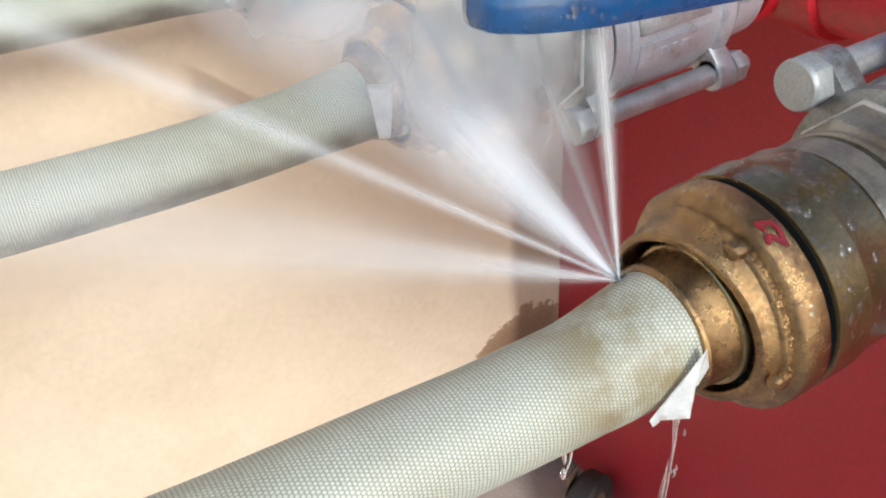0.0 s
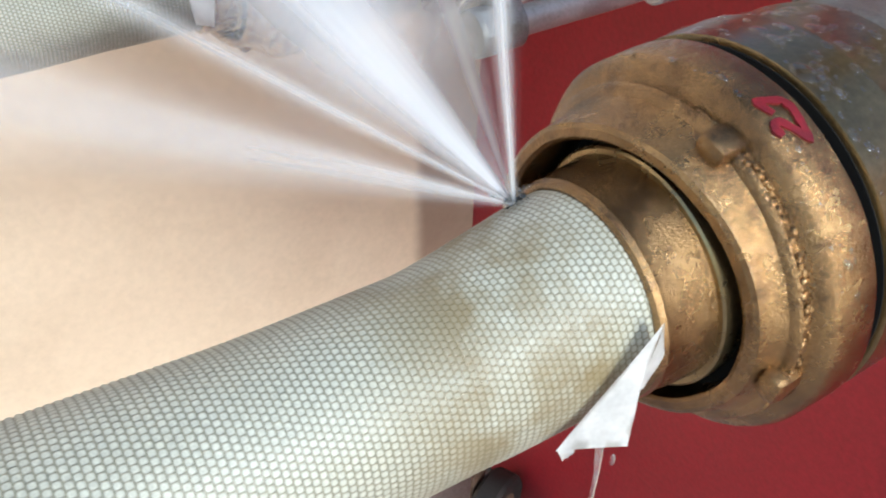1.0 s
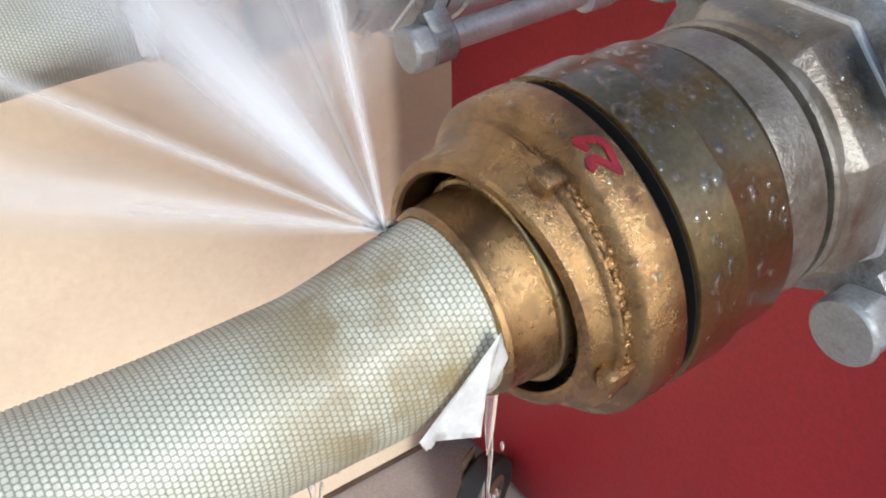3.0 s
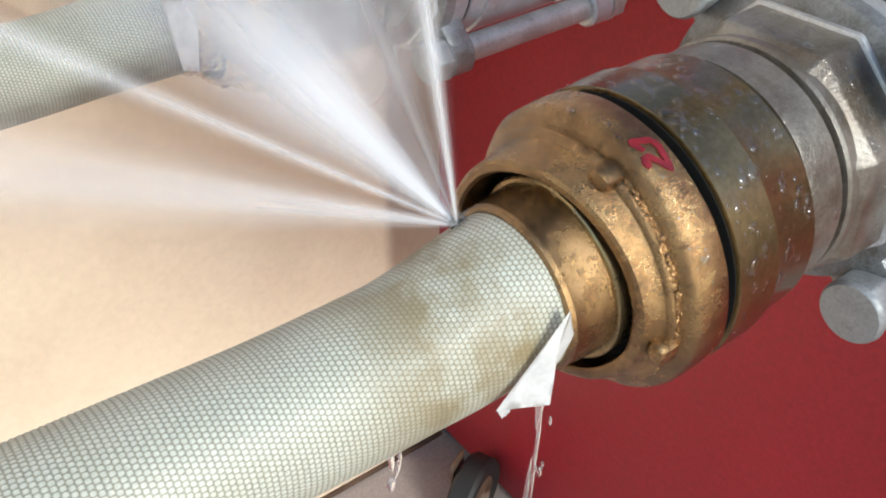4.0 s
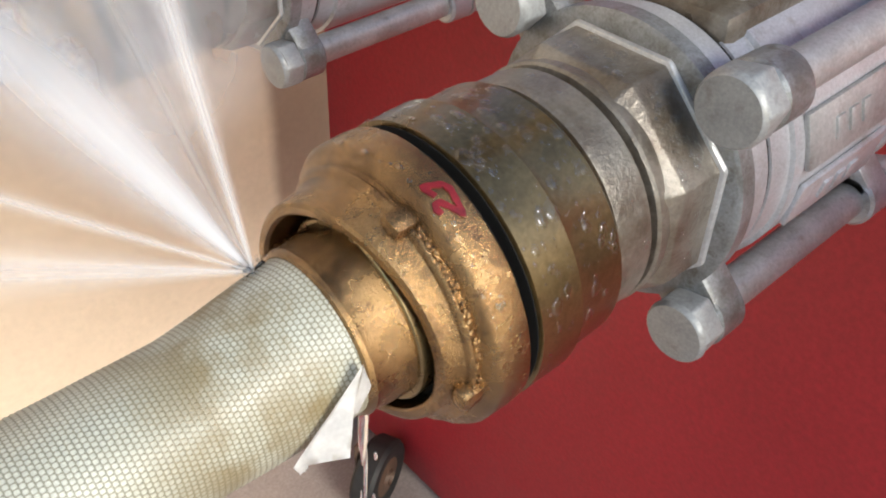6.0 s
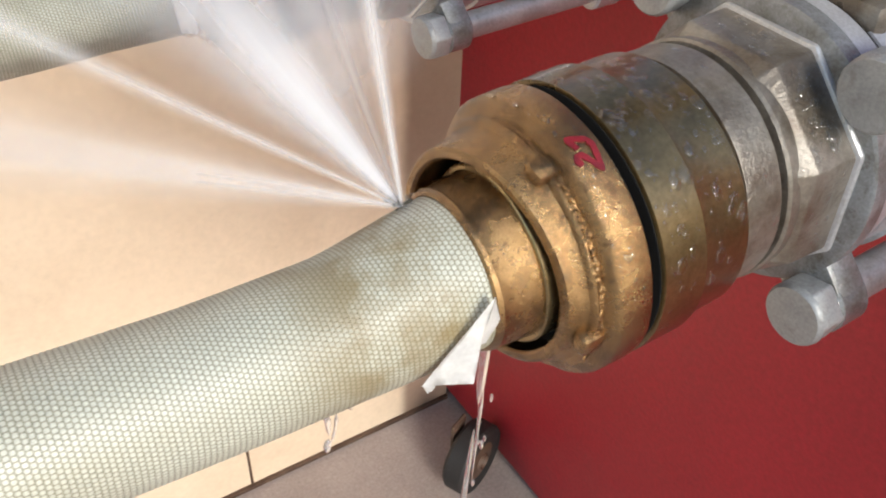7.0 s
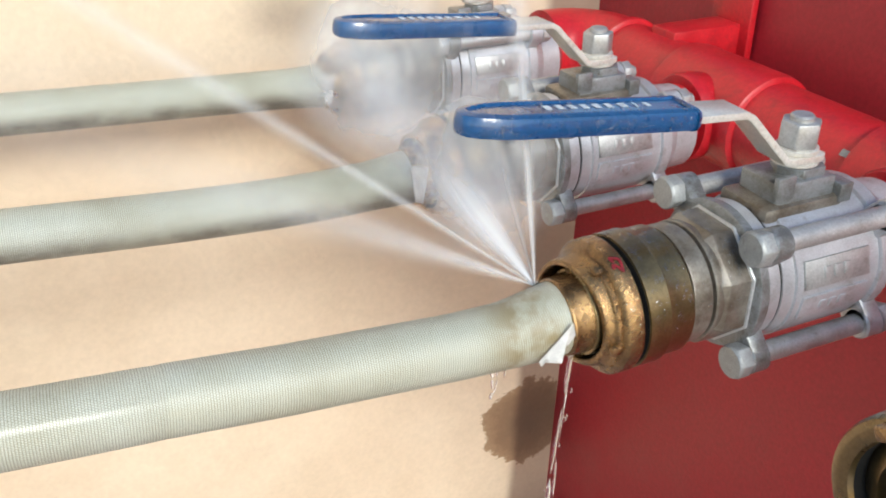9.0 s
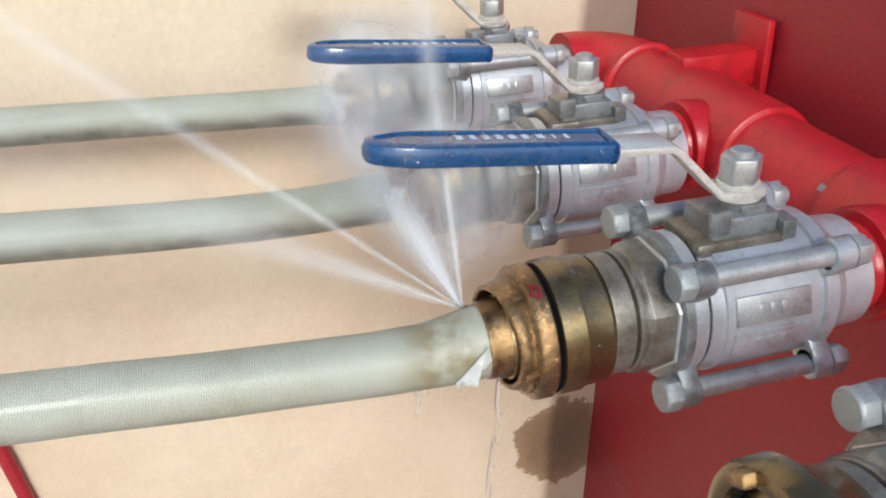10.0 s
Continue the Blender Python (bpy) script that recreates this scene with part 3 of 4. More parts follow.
def build_coupling():
    c = thing("hose_coupling", "wet cast brass hose coupling, tarnished brown", "coupling", "brass hose couplings")
    part("tail", lathe([(0.0178, 0.0172), (0.0176, 0.0180), (0.0180, 0.0187), (0.0190, 0.0191), (0.0198, 0.0189), (0.0240, 0.0195), (0.0284, 0.0200), (0.031, 0.0200), (0.031, 0.0165), (0.0178, 0.0172)], 96, wobble=0.004, closed=False), CAST_BRASS, c)
    part("inner_ring", lathe([(0.0281, 0.0196), (0.0281, 0.0208), (0.0284, 0.0212), (0.0290, 0.0213), (0.0345, 0.0212), (0.0345, 0.0186)], 96, closed=False), BRIGHT_BRASS, c, "worn brass ring")
    # black washer in place of the shade behind the ring's mouth
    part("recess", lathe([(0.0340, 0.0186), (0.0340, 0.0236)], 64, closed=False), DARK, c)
    ring = part("locking_ring", lathe([(0.0345, 0.0232), (0.0252, 0.0234), (0.0246, 0.0240), (0.0246, 0.0254), (0.0252, 0.0262), (0.0290, 0.0270), (0.0318, 0.0277), (0.0328, 0.0282), (0.0334, 0.0294), (0.0341, 0.0299), (0.0348, 0.0295), (0.0356, 0.0296), (0.0362, 0.0310), (0.0370, 0.0326), (0.0382, 0.0334), (0.0436, 0.0337), (0.0450, 0.0336), (0.0457, 0.0328), (0.0459, 0.0262)], 128, wobble=0.010, closed=False), CAST_BRASS, c, "rough cast ring with small lugs")
    # the mouth of the loose ring stands askew on the tail
    for v in ring.data.vertices:
        w = min(1, max(0, (0.0335 - v.co.x) / 0.0089))
        v.co.x += w * (0.0011 - 0.0036 * v.co.y / 0.0245)
    for deg in (111, 191, 271, 351):
        a = radians(deg)
        lug = box((0.0062, 0.0056, 0.0045), (0.0335, 0.0288 * math.cos(a), 0.0288 * math.sin(a)), 0.0016, Matrix.Rotation(a - radians(90), 4, "X"))
        part("lug", lug, CAST_BRASS, ring)
    bead = bmesh.new()
    rb = random.Random(8)
    for i in range(150):
        a = radians(100 + 0.84 * i + rb.uniform(-1, 1))
        r = 0.0002 + 0.0006 * rb.random() ** 2
        out = 0.0294 + rb.uniform(0, 0.0005)
        bmesh.ops.create_icosphere(bead, subdivisions=2, radius=r, matrix=pose(0.0352 + rb.gauss(0, 0.0006), out * math.cos(a), out * math.sin(a), math.degrees(a)) @ Matrix.Diagonal((rb.uniform(0.8, 1.3), 0.6, rb.uniform(0.8, 1.5), 1)))
    part("casting_seam", smooth(bead, 80), CAST_BRASS, ring)
    return c


adapter = build_adapter()
coupling = build_coupling()
adapter.matrix_basis = dipped(0)
coupling.matrix_basis = dipped(0)
for k in (1, 2):
    copy_thing(adapter, dipped(k))
for k in (1, 2):
    copy_thing(coupling, dipped(k))

open_end = thing("hose_adapter", "open dull brass claw coupling on the closed valve, empty", "adapter", "brass adapters")
part("collar", lathe([(0.052, 0.0300), (0.050, 0.0310), (0.049, 0.0350), (0.050, 0.0385), (0.052, 0.0395), (0.062, 0.0395), (0.065, 0.0370), (0.070, 0.0325), (0.080, 0.0310), (0.080, 0.0230)], 96, wobble=0.006, closed=False), TURNED_BRASS, open_end)
part("seat", lathe([(0.058, 0.0300), (0.056, 0.0265), (0.055, 0.0225), (0.072, 0.0215)], 72, closed=False), TURNED_BRASS, open_end, "worn inner brass seat")
# slot wall and bore end are black, in place of the shade inside
part("slot", lathe([(0.052, 0.0300), (0.058, 0.0301)], 72, closed=False), DARK, open_end)
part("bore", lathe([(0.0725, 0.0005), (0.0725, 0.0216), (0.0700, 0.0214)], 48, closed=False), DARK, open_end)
for deg in (60, 180, 300):
    a = radians(deg)
    part("claw", box((0.009, 0.010, 0.006), (0.0485, 0.0345 * math.cos(a), 0.0345 * math.sin(a)), 0.0015, Matrix.Rotation(a - radians(90), 4, "X")), CAST_BRASS, open_end)
open_end.matrix_basis = dipped(-1)

# red marker sign on the leaking coupling's ring: one bent stroke of a broad pen


def marker_sign():
    stroke = [(0.0398, 22.8), (0.0392, 19.8), (0.0390, 17.9), (0.0406, 18.9), (0.0426, 20.6), (0.0431, 23.2), (0.0426, 27.5), (0.0420, 32.2), (0.0407, 27.9), (0.0397, 25.2), (0.0386, 25.2), (0.0382, 26.4), (0.0386, 28.8)]
    fine = []
    for (x0, a0), (x1, a1) in zip(stroke, stroke[1:]):
        fine += [(x0 + (x1 - x0) * i / 6, a0 + (a1 - a0) * i / 6) for i in range(6)]
    fine.append(stroke[-1])
    pen = random.Random(3)
    bm = bmesh.new()
    rows = []
    for i, (x, deg) in enumerate(fine):
        x1, d1 = fine[min(i + 2, len(fine) - 1)]
        x0, d0 = fine[max(i - 2, 0)]
        along = Vector((x1 - x0, radians(d1 - d0) * 0.0339)).normalized()
        w = 0.00062 + 0.00016 * noise.noise((i * 0.3, 1.0, 2.0)) + pen.uniform(-0.00006, 0.00006)
        pair = []
        for side in (-1, 1):
            px, pa = x - side * w * along.y, radians(deg) + side * w * along.x / 0.0339
            r = 0.0338 + (px - 0.0382) * 0.06
            pair.append(bm.verts.new((px, -r * math.sin(pa), r * math.cos(pa))))
        rows.append(pair)
    for p, q in zip(rows, rows[1:]):
        bm.faces.new((p[0], p[1], q[1], q[0]))
    bmesh.ops.recalc_face_normals(bm, faces=bm.faces)
    bmesh.ops.solidify(bm, geom=bm.faces[:], thickness=0.0004)
    part("marker_sign", bm, MARKER, [o for o in coupling.children if o.name.startswith("locking_ring")][0], "red hand-drawn marker sign")


marker_sign()
tagged(coupling, "wet cast brass coupling with a red marker sign, hose leaking")

# ---- hoses ----


def path_of(points, n):
    """A smooth line through points, by their x (falling), sampled n times."""
    p = np.array(points)
    t = np.concatenate([[0], np.cumsum(np.linalg.norm(np.diff(p, axis=0), axis=1))])
    s = np.linspace(0, t[-1], n)
    out = np.stack([np.interp(s, t, p[:, i]) for i in range(3)], 1)
    k = max(3, n // 14)
    pad = np.concatenate([2 * out[0] - out[k:0:-1], out, 2 * out[-1] - out[-2:-k - 2:-1]])
    ker = np.hanning(2 * k + 1)
    ker /= ker.sum()
    return np.stack([np.convolve(pad[:, i], ker, "valid") for i in range(3)], 1), s


def jacket(name, parent, points, radius, n, seg, relief, start=0.0, cloth=HOSE):
    """A woven tube along points; radius: pairs of (length, radius); relief: depth of the weave."""
    line, s = path_of(points, n)
    d = np.gradient(line, axis=0)
    d /= np.linalg.norm(d, axis=1)[:, None]
    side = np.cross(d, (0, 0, 1.0))
    side /= np.linalg.norm(side, axis=1)[:, None]
    up = np.cross(side, d)
    rad = np.interp(s, [a for a, _ in radius], [b for _, b in radius])
    ang = np.arange(seg + 1) * 2 * np.pi / seg
    turns = round(2 * np.pi * 0.0165 / PITCH)
    v = ang / (2 * np.pi) * turns * PITCH
    u = s + start
    row = np.floor(u / PITCH)
    hu = np.abs(np.sin(np.pi * u / PITCH))[:, None]
    hv = np.abs(np.sin(np.pi * (v[None, :] / PITCH + 0.5 * (row[:, None] % 2))))
    h = relief * (np.sqrt(hu * hv) - 0.6)
    flat = np.array([[noise.noise((float(a) * 14, math.cos(b) * 0.8, math.sin(b) * 0.8)) for b in ang[:-1:max(1, seg // 24)]] for a in s[::max(1, n // 60)]])
    lump = np.repeat(np.repeat(flat, max(1, n // 60), 0)[:n], max(1, seg // 24), 1)[:, :seg]
    lump = np.concatenate([lump, np.repeat(lump[:, -1:], seg + 1 - lump.shape[1], 1)], 1) if lump.shape[1] < seg + 1 else lump
    r = rad[:, None] + h
    co = line[:, None, :] + r[:, :, None] * (np.cos(ang)[None, :, None] * side[:, None, :] + np.sin(ang)[None, :, None] * up[:, None, :])
    m = seg + 1
    i, j = np.meshgrid(np.arange(n - 1), np.arange(seg), indexing="ij")
    a = (i * m + j).ravel()
    quads = np.stack([a, a + 1, a + m + 1, a + m], 1)
    me = bpy.data.meshes.new(name)
    me.vertices.add(n * m)
    me.vertices.foreach_set("co", co.reshape(-1).astype(np.float32))
    me.loops.add(quads.size)
    me.loops.foreach_set("vertex_index", quads.ravel().astype(np.int32))
    me.polygons.add(len(quads))
    me.polygons.foreach_set("loop_start", np.arange(0, quads.size, 4).astype(np.int32))
    me.polygons.foreach_set("use_smooth", np.ones(len(quads), dtype=bool))
    uv = me.uv_layers.new(name="UVMap")
    uu = np.stack([np.repeat(u, m), np.tile(v, n)], 1)[quads.ravel()]
    uv.data.foreach_set("uv", uu.reshape(-1).astype(np.float32))
    me.update(calc_edges=True)
    me.materials.append(cloth)
    ob = new(name, me)
    ob.parent = parent
    return ob


def hose_at(k):
    """Where the coupling's axis meets the hose, for valve k."""
    return dipped(k) @ Vector((0.0200, 0, 0))


HOSES = {0: [(-0.006, -0.0003, -0.0052), (-0.035, 0.0, -0.0045), (-0.07, 0.0, -0.0016), (-0.11, 0.0, 0.0013), (-0.20, 0.001, 0.0088), (-0.35, 0.004, 0.022), (-0.9, 0.010, 0.06)],
         1: [(-0.010, 0, -0.0092), (-0.053, 0, -0.0095), (-0.12, 0, -0.006), (-0.218, 0, 0.002), (-0.45, 0.0, 0.018), (-0.9, 0.0, 0.045)],
         2: [(-0.010, 0, -0.002), (-0.06, 0, 0.0006), (-0.24, 0, 0.0095), (-0.5, 0, 0.022), (-0.9, 0.0, 0.045)]}
for k, pts in HOSES.items():
    p0 = hose_at(k)
    line = [tuple(p0)] + [(x, k * STEP + y, AXIS + z) for x, y, z in pts]
    hose = thing("fire_hose", "pale woven fire hose" + (", split and spraying beside its brass coupling" if k == 0 else ", dirty along its underside"), "hose", "fire hoses")
    if k == 0:
        cut = line[:5] + [(-0.16, 0.0006, AXIS + 0.0060)]
        far = [(-0.156, 0.0006, AXIS + 0.0056), cut[-1]] + line[5:]
        near_part = jacket("jacket", hose, cut, [(0, 0.0177), (0.008, 0.0174), (0.03, 0.0156), (0.06, 0.0151), (0.11, 0.0149), (0.15, 0.0149), (0.178, 0.01485)], 900, 480, 0.00032)
        jacket("jacket", hose, far, [(0, 0.0146), (0.012, 0.0149), (0.8, 0.0147)], 160, 64, 0.0, 0.18)
    else:
        jacket("jacket", hose, line, [(0, 0.0175), (0.03, 0.0156), (0.12, 0.0152), (0.9, 0.0148)], 220, 72, 0.0, 0.06, DIRTY_HOSE)


# ---- the split in the hose and its water ----
LEAK = Vector((0.0125, 0.0105, AXIS + 0.0105))
# a black block stands in for the shade inside the split
split = part("hose_split", box((0.0075, 0.0013, 0.0010), LEAK - Vector((0, 0, 0.0003)), 0.0005, Matrix.Rotation(radians(25), 4, "Z")), DARK)
tagged(split, "dark open split in the woven jacket", "split")


def build_jet(name, way, length, spread, material, label="white jet of fine water spray from the split hose"):
    """A jet: crossed soft sheets of droplets that widen along the way, with a tight core."""
    jet = thing(name, label, "water jet", "spray from the split hose", LEAK)
    d = Vector(way).normalized()
    face = Vector((-0.3, -0.8, 0.6))
    face = (face - face.dot(d) * d).normalized()
    side = d.cross(face)
    for size, spin in ((1.0, 38), (0.8, -38)):
        bm = bmesh.new()
        uvl = bm.loops.layers.uv.new("UVMap")
        across_ = Matrix.Rotation(radians(spin), 3, d) @ side
        over = Matrix.Rotation(radians(spin), 3, d) @ face
        rows = []
        for t in [i / 13 for i in range(14)]:
            c = d * (length * t) + Vector((0, 0, -0.02 * length * t * t))
            half = 0.0011 + spread * size * length * t
            rows.append([(bm.verts.new(c + half * (q * across_ + 0.12 * (1 - q * q) * over)), (q + 1) / 2, t) for q in [i / 7 - 1 for i in range(15)]])
        for r0, r1 in zip(rows, rows[1:]):
            for q in range(14):
                quad = (r0[q], r0[q + 1], r1[q + 1], r1[q])
                f = bm.faces.new([z[0] for z in quad])
                f.smooth = True
                for lo, z in zip(f.loops, quad):
                    lo[uvl].uv = (z[1], z[2])
        part("sheet", bm, material, jet)
    return jet


def build_fan(name, ways, length, material, label):
    """A curved veil of droplets through a row of directions."""
    fan = thing(name, label, "water jet", "spray from the split hose", LEAK)
    dirs = [Vector(w).normalized() for w in ways]
    N = 36
    for third in range(3):
        bm = bmesh.new()
        uvl = bm.loops.layers.uv.new("UVMap")
        rows = []
        for i in range(12 * third, 12 * third + 13):
            f = i / N * (len(dirs) - 1)
            j = min(int(f), len(dirs) - 2)
            d = dirs[j].slerp(dirs[j + 1], f - j)
            k = length * (0.9 + 0.2 * noise.noise((i * 0.3, 0, 0)))
            rows.append([(bm.verts.new(d * k * t), i / N, t) for t in [0.004 + 0.996 * j / 9 for j in range(10)]])
        for r0, r1 in zip(rows, rows[1:]):
            for q in range(9):
                quad = (r0[q], r0[q + 1], r1[q + 1], r1[q])
                fc = bm.faces.new([z[0] for z in quad])
                fc.smooth = True
                for lo, z in zip(fc.loops, quad):
                    lo[uvl].uv = (z[1], z[2])
        part("sheet", bm, material, fan)
    return fan


def build_mist(at, size, material, label):
    """A drifting puff of fine droplets: a soft rolling sheet."""
    puff = thing("water_mist", label, "mist", "mist round the couplings", at)
    for i in range(1):
        bm = bmesh.new()
        uvl = bm.loops.layers.uv.new("UVMap")
        tilt = Matrix.Rotation(radians(-10), 4, "X") @ Matrix.Rotation(radians(-14), 4, "Z")
        g = []
        N = 10
        for a in range(N + 1):
            for b in range(N + 1):
                u, v = a / N, b / N
                p = Vector(((u - 0.5) * size[0], size[1] * (0.5 * noise.noise((u * 3, v * 3, i))), (v - 0.5) * size[2]))
                g.append((bm.verts.new(tilt @ p), u, v))
        for a in range(N):
            for b in range(N):
                q = a * (N + 1) + b
                quad = (g[q], g[q + 1], g[q + N + 2], g[q + N + 1])
                f = bm.faces.new([z[0] for z in quad])
                f.smooth = True
                for lo, z in zip(f.loops, quad):
                    lo[uvl].uv = (z[1], z[2])
        part("sheet", bm, material, puff)
    return puff


def haze(name, density):
    """Fine mist: white scatter, dense in the middle and fading outwards, uneven."""
    m = spray(name, density, 3.0)
    nd, lk = m.node_tree.nodes, m.node_tree.links
    uv, off, ln = nd.new("ShaderNodeTexCoord"), nd.new("ShaderNodeVectorMath"), nd.new("ShaderNodeVectorMath")
    off.operation, off.inputs[1].default_value, ln.operation = "SUBTRACT", (0.5, 0.5, 0), "LENGTH"
    lk.new(uv.outputs["UV"], off.inputs[0])
    lk.new(off.outputs[0], ln.inputs[0])
    fall = ramp_of(nd, lk, ln.outputs["Value"], [(0.0, (1, 1, 1)), (0.25, (0.7,) * 3), (0.48, (0, 0, 0))])
    fall.color_ramp.interpolation = "EASE"
    n = noise_of(nd, lk, 4.0, 3, 0.5, "UV")
    v = ramp_of(nd, lk, n.outputs["Fac"], [(0.3, (0.55,) * 3), (0.7, (1.1,) * 3)])
    mu = [q for q in nd if q.type == "MATH" and q.use_clamp][0]
    lk.new(mixed(nd, lk, "MULTIPLY", 1.0, fall.outputs[0], v.outputs[0]), mu.inputs[0])
    return m


DENSE = spray("spray_dense", 0.58, 3.0)
THIN = spray("spray_thin", 0.38, 1.5)
SOFT = spray("spray_soft", 0.34, 3.0)
VEIL = spray("spray_veil", 0.62, 5.0)
BROAD = spray("spray_broad", 0.85, 4.0)
MIST = haze("mist", 0.54)
THICK_MIST = haze("thick_mist", 0.62)
J1, J2, J3, J4 = (-0.088, 0.05, 0.994), (-0.16, 0.93, 0.30), (-0.747, 0.25, 0.60), (-0.865, 0.02, 0.48)
build_jet("water_jet", J1, 0.30, 0.10, DENSE)
build_jet("water_jet", J2, 0.19, 0.50, BROAD, label="broad white spray fan against the next coupling")
build_jet("water_jet", J3, 0.48, 0.058, THIN)
build_jet("water_jet", J4, 0.28, 0.19, SOFT)
build_fan("spray_veil", (J1, (-0.12, 0.40, 0.85), (-0.10, 0.75, 0.55), (-0.35, 0.75, 0.45), (-0.62, 0.5, 0.55), J3), 0.20, VEIL, "thin white veil of spray between the jets")
build_fan("spray_veil", (J1, (-0.10, 0.26, 0.95), (-0.12, 0.52, 0.82), (-0.16, 0.80, 0.56)), 0.17, VEIL, "white veil of spray beside the upright jet")
build_fan("spray_veil", (J3, (-0.83, 0.05, 0.56), J4, (-0.92, 0.06, 0.36)), 0.22, SOFT, "thin low veil of spray over the hose")
build_mist((0.052, STEP - 0.050, AXIS + 0.012), (0.105, 0.04, 0.14), MIST, "white mist drifting over the middle coupling")
build_mist((0.045, 2 * STEP - 0.06, AXIS + 0.025), (0.15, 0.04, 0.16), THICK_MIST, "white mist drifting over the far coupling")


def build_trickle(x, y, z, height, seed):
    """Falling water: a wavering strand beside a thinner one, torn into lengths, with drawn-out drops."""
    rnd = random.Random(seed)
    bm = bmesh.new()
    for strand, (thick, off) in enumerate(((0.0010, 0.0), (0.0006, 0.0015))):
        t0 = 0.0 if strand == 0 else 0.18
        while t0 < 0.97:
            t1 = min(1.0, t0 + rnd.uniform(0.22, 0.42))
            n = 14
            pts, tap = [], []
            for i in range(n):
                q = i / (n - 1)
                t = t0 + (t1 - t0) * q
                pts.append((x + off + 0.0016 * math.sin(5 * t + seed + strand) * t - 0.004 * t, y + 0.0012 * math.sin(4 * t + strand), z - height * t))
                ends = 1.0 if t < 0.05 else min(1.0, 0.15 + 4 * q)
                tap.append(ends * min(1.0, 0.12 + 3 * (1 - q)) * (0.9 + 0.3 * math.sin(9 * t + seed)))
            bit = bpy.data.meshes.new("tmp")
            one = tube(pts, thick, 10, tap)
            one.to_mesh(bit)
            one.free()
            bm.from_mesh(bit)
            bpy.data.meshes.remove(bit)
            t0 = t1 + rnd.uniform(0.0, 0.10)
    for i in range(round(60 * height)):
        t = rnd.uniform(0.2, 1)
        bmesh.ops.create_icosphere(bm, subdivisions=2, radius=rnd.uniform(0.0003, 0.0006), matrix=Matrix.Translation((x + rnd.gauss(0, 0.0016 + 0.003 * t), y + rnd.gauss(0, 0.002), z - height * t)) @ Matrix.Diagonal((1, 1, 3.5, 1)))
    ob = part("water_trickle", smooth(bm, 80), FALLING)
    return tagged(ob, "thin clear trickle of water falling from the coupling", "water", "trickles")


# ---- paper tags at the hose ends ----


def sheet(name, corners, label, curl=0.0):
    """A thin paper tag through four corners, slightly curled."""
    a, b, c, d = (Vector(p) for p in corners)
    n = (b - a).cross(d - a).normalized()
    bm = bmesh.new()
    N = 8
    g = []
    for i in range(N + 1):
        for j in range(N + 1):
            s, t = i / N, j / N
            p = (a * (1 - s) + b * s) * (1 - t) + (d * (1 - s) + c * s) * t
            p = p + n * curl * (math.sin(3 * s) * 0.4 + s * t * t - 0.3 * math.sin(6 * t))
            g.append(bm.verts.new(p))
    for i in range(N):
        for j in range(N):
            q = i * (N + 1) + j
            bm.faces.new((g[q], g[q + 1], g[q + N + 2], g[q + N + 1]))
    bmesh.ops.solidify(bm, geom=bm.faces[:], thickness=0.00025)
    return tagged(part(name, smooth(bm, 60), PAPER), label, "tag", "paper tags")


T0 = dipped(0)


def on_tail(x, deg, r=0.0186):
    a = radians(deg)
    return T0 @ Vector((x, -r * math.sin(a), r * math.cos(a)))


leak_tag = sheet("paper_tag", ((0.0155, -0.0200, 0.6162), (0.0116, -0.0210, 0.6052), (0.0089, -0.0232, 0.5975), (-0.0004, -0.0180, 0.5978)), "torn wet white paper tag under the hose end", 0.0004)
flap = sheet("flap", ((0.0155, -0.0200, 0.6162), (0.0172, -0.0197, 0.6090), (0.0138, -0.0203, 0.6043), (0.0116, -0.0208, 0.6052)), "", 0.0003)
for key in ("category", "group"):
    del flap[key]
flap.parent = leak_tag
curl_end = sheet("torn_end", ((-0.0002, -0.0182, 0.5979), (0.0022, -0.0192, 0.5978), (0.0016, -0.0190, 0.5952), (0.0006, -0.0186, 0.5955)), "", 0.0006)
for key in ("category", "group"):
    del curl_end[key]
curl_end.parent = leak_tag
# tags stand slightly off the hose ends, placed to fit the camera's view
for k in (1, 2):
    corners = ((0.0123, -0.0210, 0.0190), (0.0244, -0.0212, 0.0158), (0.0192, -0.0240, -0.0068), (0.0138, -0.0240, -0.0048))
    lift = (dipped(k) @ Vector((0.018, 0, 0))).z - (dipped(1) @ Vector((0.018, 0, 0))).z
    sheet("paper_tag", [(x, k * STEP + y, 0.600 + z + lift) for x, y, z in corners], "white paper tag at the hose end", 0.0006)

# ---- drops of water on the metal ----


def drops(name, spots, label):
    """Flattened beads: spots of (place, normal, size)."""
    bm = bmesh.new()
    for p, n, r in spots:
        rot = Vector((0, 0, 1)).rotation_difference(n).to_matrix().to_4x4()
        bmesh.ops.create_icosphere(bm, subdivisions=2, radius=1, matrix=Matrix.Translation(p) @ rot @ Matrix.Diagonal((r, r * 1.25, r * 0.36, 1)))
    for f in bm.faces:
        f.smooth = True
    ob = part(name, bm, WATER)
    return tagged(ob, label, "drops", kind="stuff")


rnd = random.Random(5)


def ring_spots(x0, x1, radius, n, big):
    out = []
    for _ in range(n):
        x, a = rnd.uniform(x0, x1), radians(rnd.triangular(-60, 115, 10))
        nrm = Vector((0, -math.sin(a), math.cos(a)))
        r = 0.00025 + big * rnd.random() ** 3
        out.append((T0 @ (Vector((x, 0, 0)) + nrm * radius(x)), nrm, r))
    return out


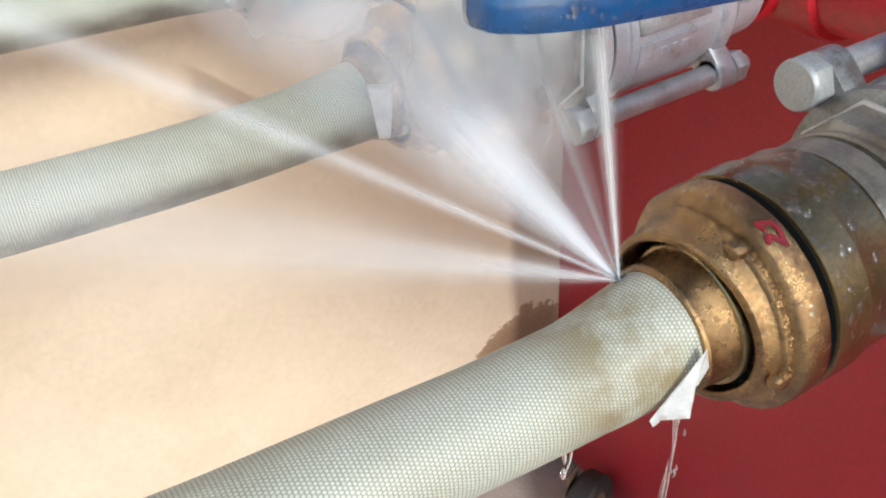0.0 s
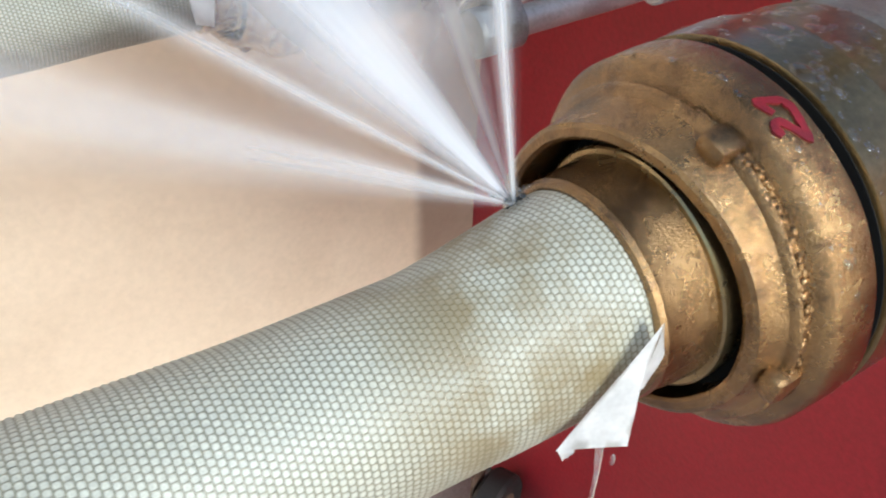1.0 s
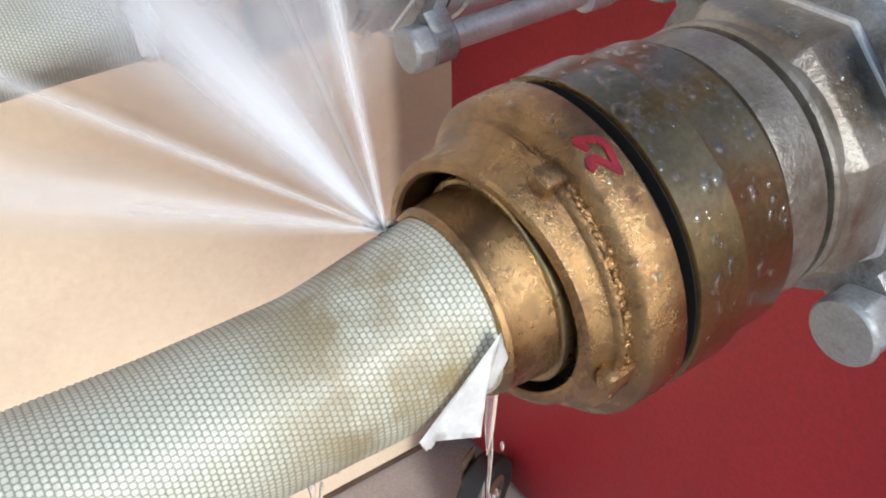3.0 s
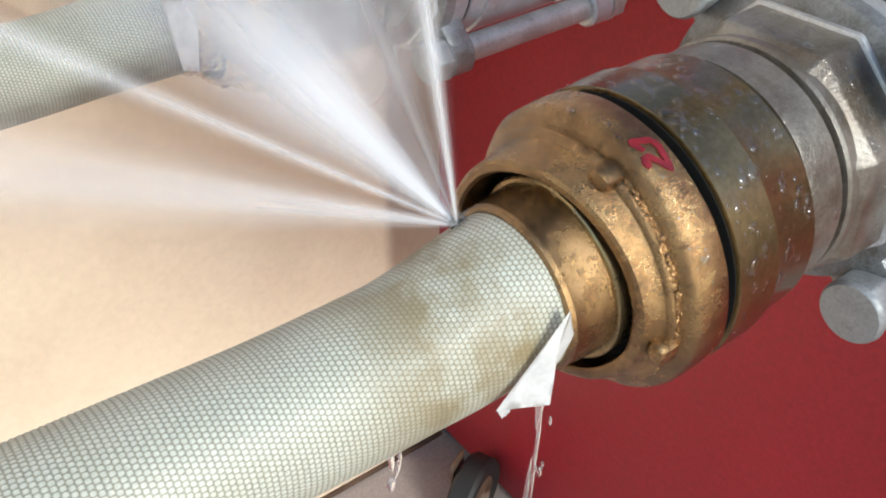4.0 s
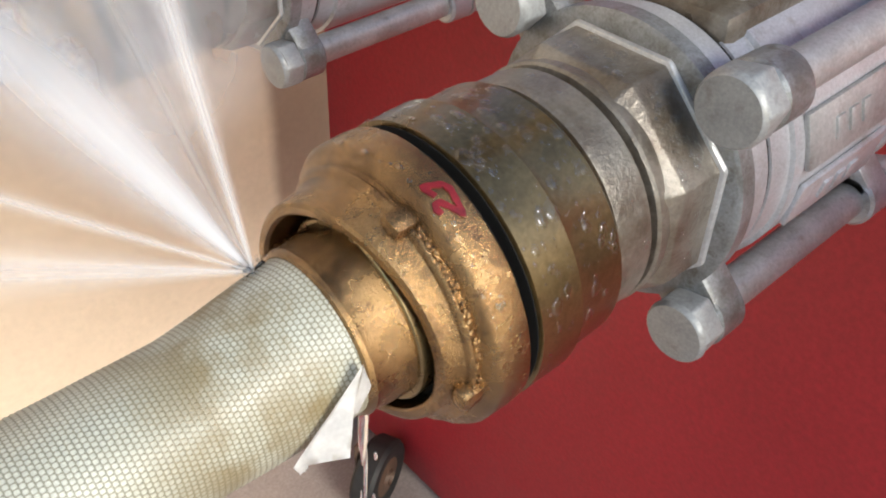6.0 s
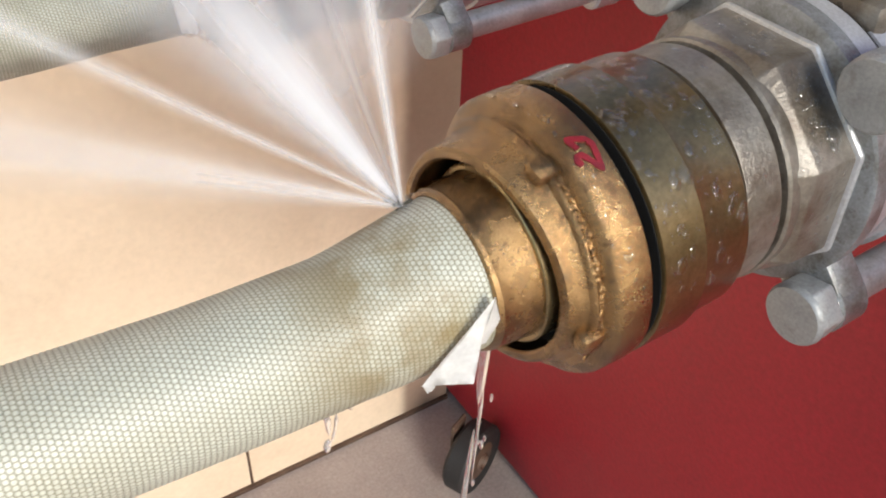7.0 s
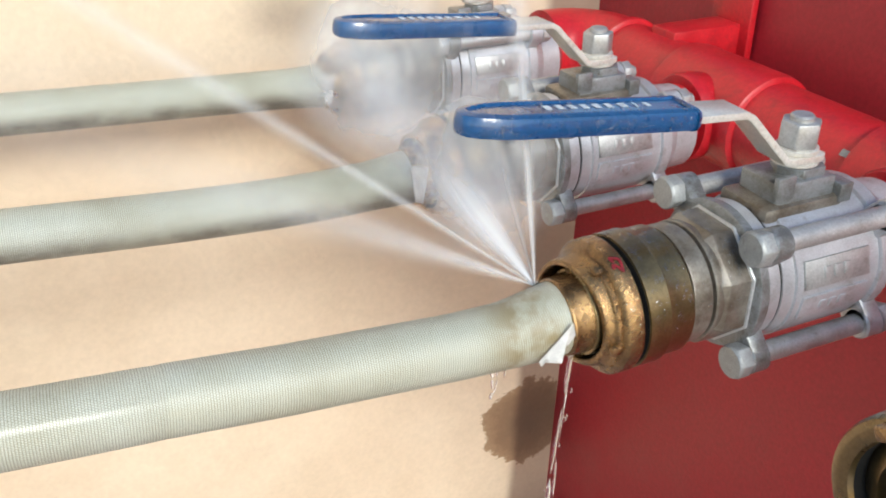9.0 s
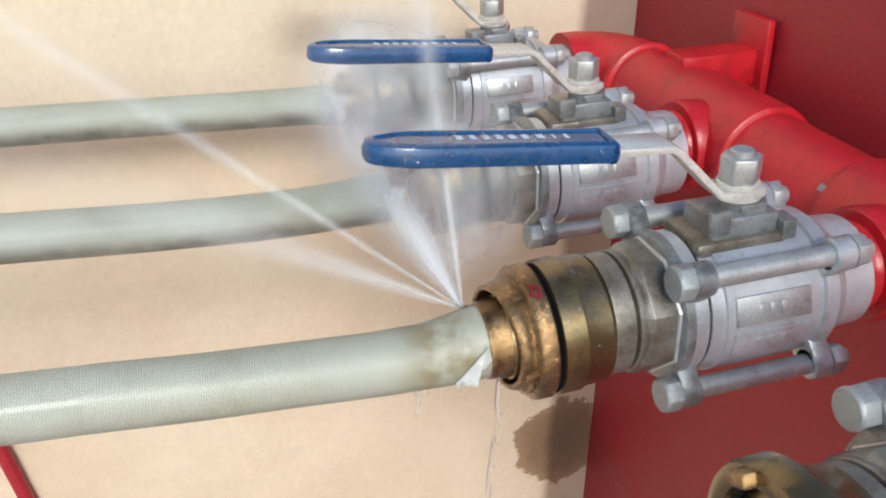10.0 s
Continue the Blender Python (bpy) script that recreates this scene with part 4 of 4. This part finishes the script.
def end_spots(n, small, big):
    """Beads on the upper flats of the octagon."""
    out = []
    for _ in range(n):
        k = rnd.choice((45, 90, 90, 135, 135, 180))
        a = radians(k)
        nrm, tan = Vector((0, math.cos(a), math.sin(a))), Vector((0, -math.sin(a), math.cos(a)))
        p = Vector((rnd.uniform(0.0945, 0.104), 0, AXIS)) + nrm * 0.0313 + tan * rnd.uniform(-0.0105, 0.0105)
        out.append((p, nrm, small + big * rnd.random() ** 2))
    return out


drops("water_drops", [(p, n, r + 0.0011) for p, n, r in ring_spots(0.0505, 0.0595, lambda x: 0.0334, 9, 0.0009) + ring_spots(0.0635, 0.0725, lambda x: 0.0321, 12, 0.0011) + ring_spots(0.0775, 0.0840, lambda x: 0.0303, 4, 0.0008)] + end_spots(9, 0.0012, 0.0014), "large clear water drops on the adapter and the end piece")
drops("water_drops", ring_spots(0.0495, 0.0598, lambda x: 0.0336, 130, 0.0009) + ring_spots(0.0622, 0.073, lambda x: 0.0322, 130, 0.0010), "clear water drops on the brass adapter")
drops("water_drops", ring_spots(0.0765, 0.0848, lambda x: 0.0303, 50, 0.0009) + end_spots(90, 0.0003, 0.0009), "clear water drops on the steel end piece")
drops("water_drops", ring_spots(0.0372, 0.0450, lambda x: 0.0334, 60, 0.0006) + ring_spots(0.0205, 0.0275, lambda x: 0.0187, 30, 0.0007), "small water drops on the cast coupling")
drops("water_drops", [(Vector((x, y, AXIS + 0.0879 + (0.0855 - x) * 0.109 + 0.0052)), Vector((0.1, 0, 1)).normalized(), 0.0002 + 0.0010 * rnd.random() ** 3)
                      for x, y in ((rnd.uniform(-0.025, 0.082), rnd.uniform(-0.0105, 0.0105)) for _ in range(110))], "water drops on the blue lever sleeve")
drops("water_drops", [(Vector((x, -0.0123 + (0.150 - x) * 0.0279, AXIS + 0.0879 + (0.0855 - x) * 0.109 + h)), Vector((0, -1, 0.25)).normalized(), 0.0002 + 0.0007 * rnd.random() ** 3)
                      for x, h in ((rnd.uniform(-0.020, 0.080), rnd.uniform(-0.0022, 0.0026)) for _ in range(280))], "fine water drops on the side of the blue sleeve")
drops("water_drops", [(Vector((x, -0.004, AXIS + 0.0818 + (0.0855 - x) * 0.109)), Vector((0, 0, -1)), r) for x, r in ((-0.012, 0.0024), (0.031, 0.0013), (0.066, 0.0010))], "heavy water drops hanging under the blue sleeve")

froth = bmesh.new()
for _ in range(34):
    a, r = rnd.uniform(0, 2 * math.pi), 0.0032 * rnd.random() ** 0.7
    bmesh.ops.create_icosphere(froth, subdivisions=1, radius=rnd.uniform(0.0002, 0.0006), matrix=Matrix.Translation(LEAK + Vector((1.2 * r * math.cos(a), 0.8 * r * math.sin(a), 0.0009 + 0.0012 * rnd.random() - 0.1 * r * math.sin(a)))))
tagged(part("water_froth", smooth(froth, 80), WATER), "clear beads of water boiling round the split", "froth", kind="stuff")

# everything so far hangs on the rig, which leans
for ob in [o for o in scene.objects if o.parent is None and o.type in ("MESH", "EMPTY") and o.get("kind") != "structure"]:
    ob.matrix_basis = LEVEL @ ob.matrix_basis

TAIL = LEVEL @ dipped(0) @ Vector((0.0255, -0.004, -0.0188))
build_trickle(TAIL.x, TAIL.y, TAIL.z, 0.11, 1)
build_trickle(-0.012, -0.002, AXIS - 0.018, 0.024, 4)


# ---- things on the floor ----
wheel = thing("caster_wheel", "black rubber caster wheel with a rusty hub beside the red wall", "wheel", at=(RED_X - 0.042, 0.352, FLOOR_Z))
wheel.rotation_euler.z = radians(-66)
part("tyre", lathe([(-0.012, 0.022), (-0.014, 0.034), (-0.013, 0.038), (-0.009, 0.041), (0.009, 0.041), (0.013, 0.038), (0.014, 0.034), (0.012, 0.022)], 48, (0, 0.041)), BLACK, wheel)
part("hub", lathe([(-0.010, 0.004), (-0.016, 0.008), (-0.013, 0.010), (-0.012, 0.0225), (0.012, 0.0225), (0.013, 0.010), (0.016, 0.008), (0.010, 0.004)], 32, (0, 0.041)), RUST, wheel, "rusty steel hub")
part("fork", merge(box((0.004, 0.024, 0.060), (-0.019, 0, 0.056), 0.0015), tube([(-0.012, 0, 0.041), (-0.024, 0, 0.041)], 0.006, 16)), RUST, wheel)

bar = part("steel_bar", tube([(-0.352, WALL_Y - 0.01, 0.40), (-0.308, WALL_Y - 0.01, 0.13), (-0.28, WALL_Y - 0.01, -0.06)], 0.0075, 16), RED_WALL)
tagged(bar, "thin red painted steel bar against the beige wall", "bar")
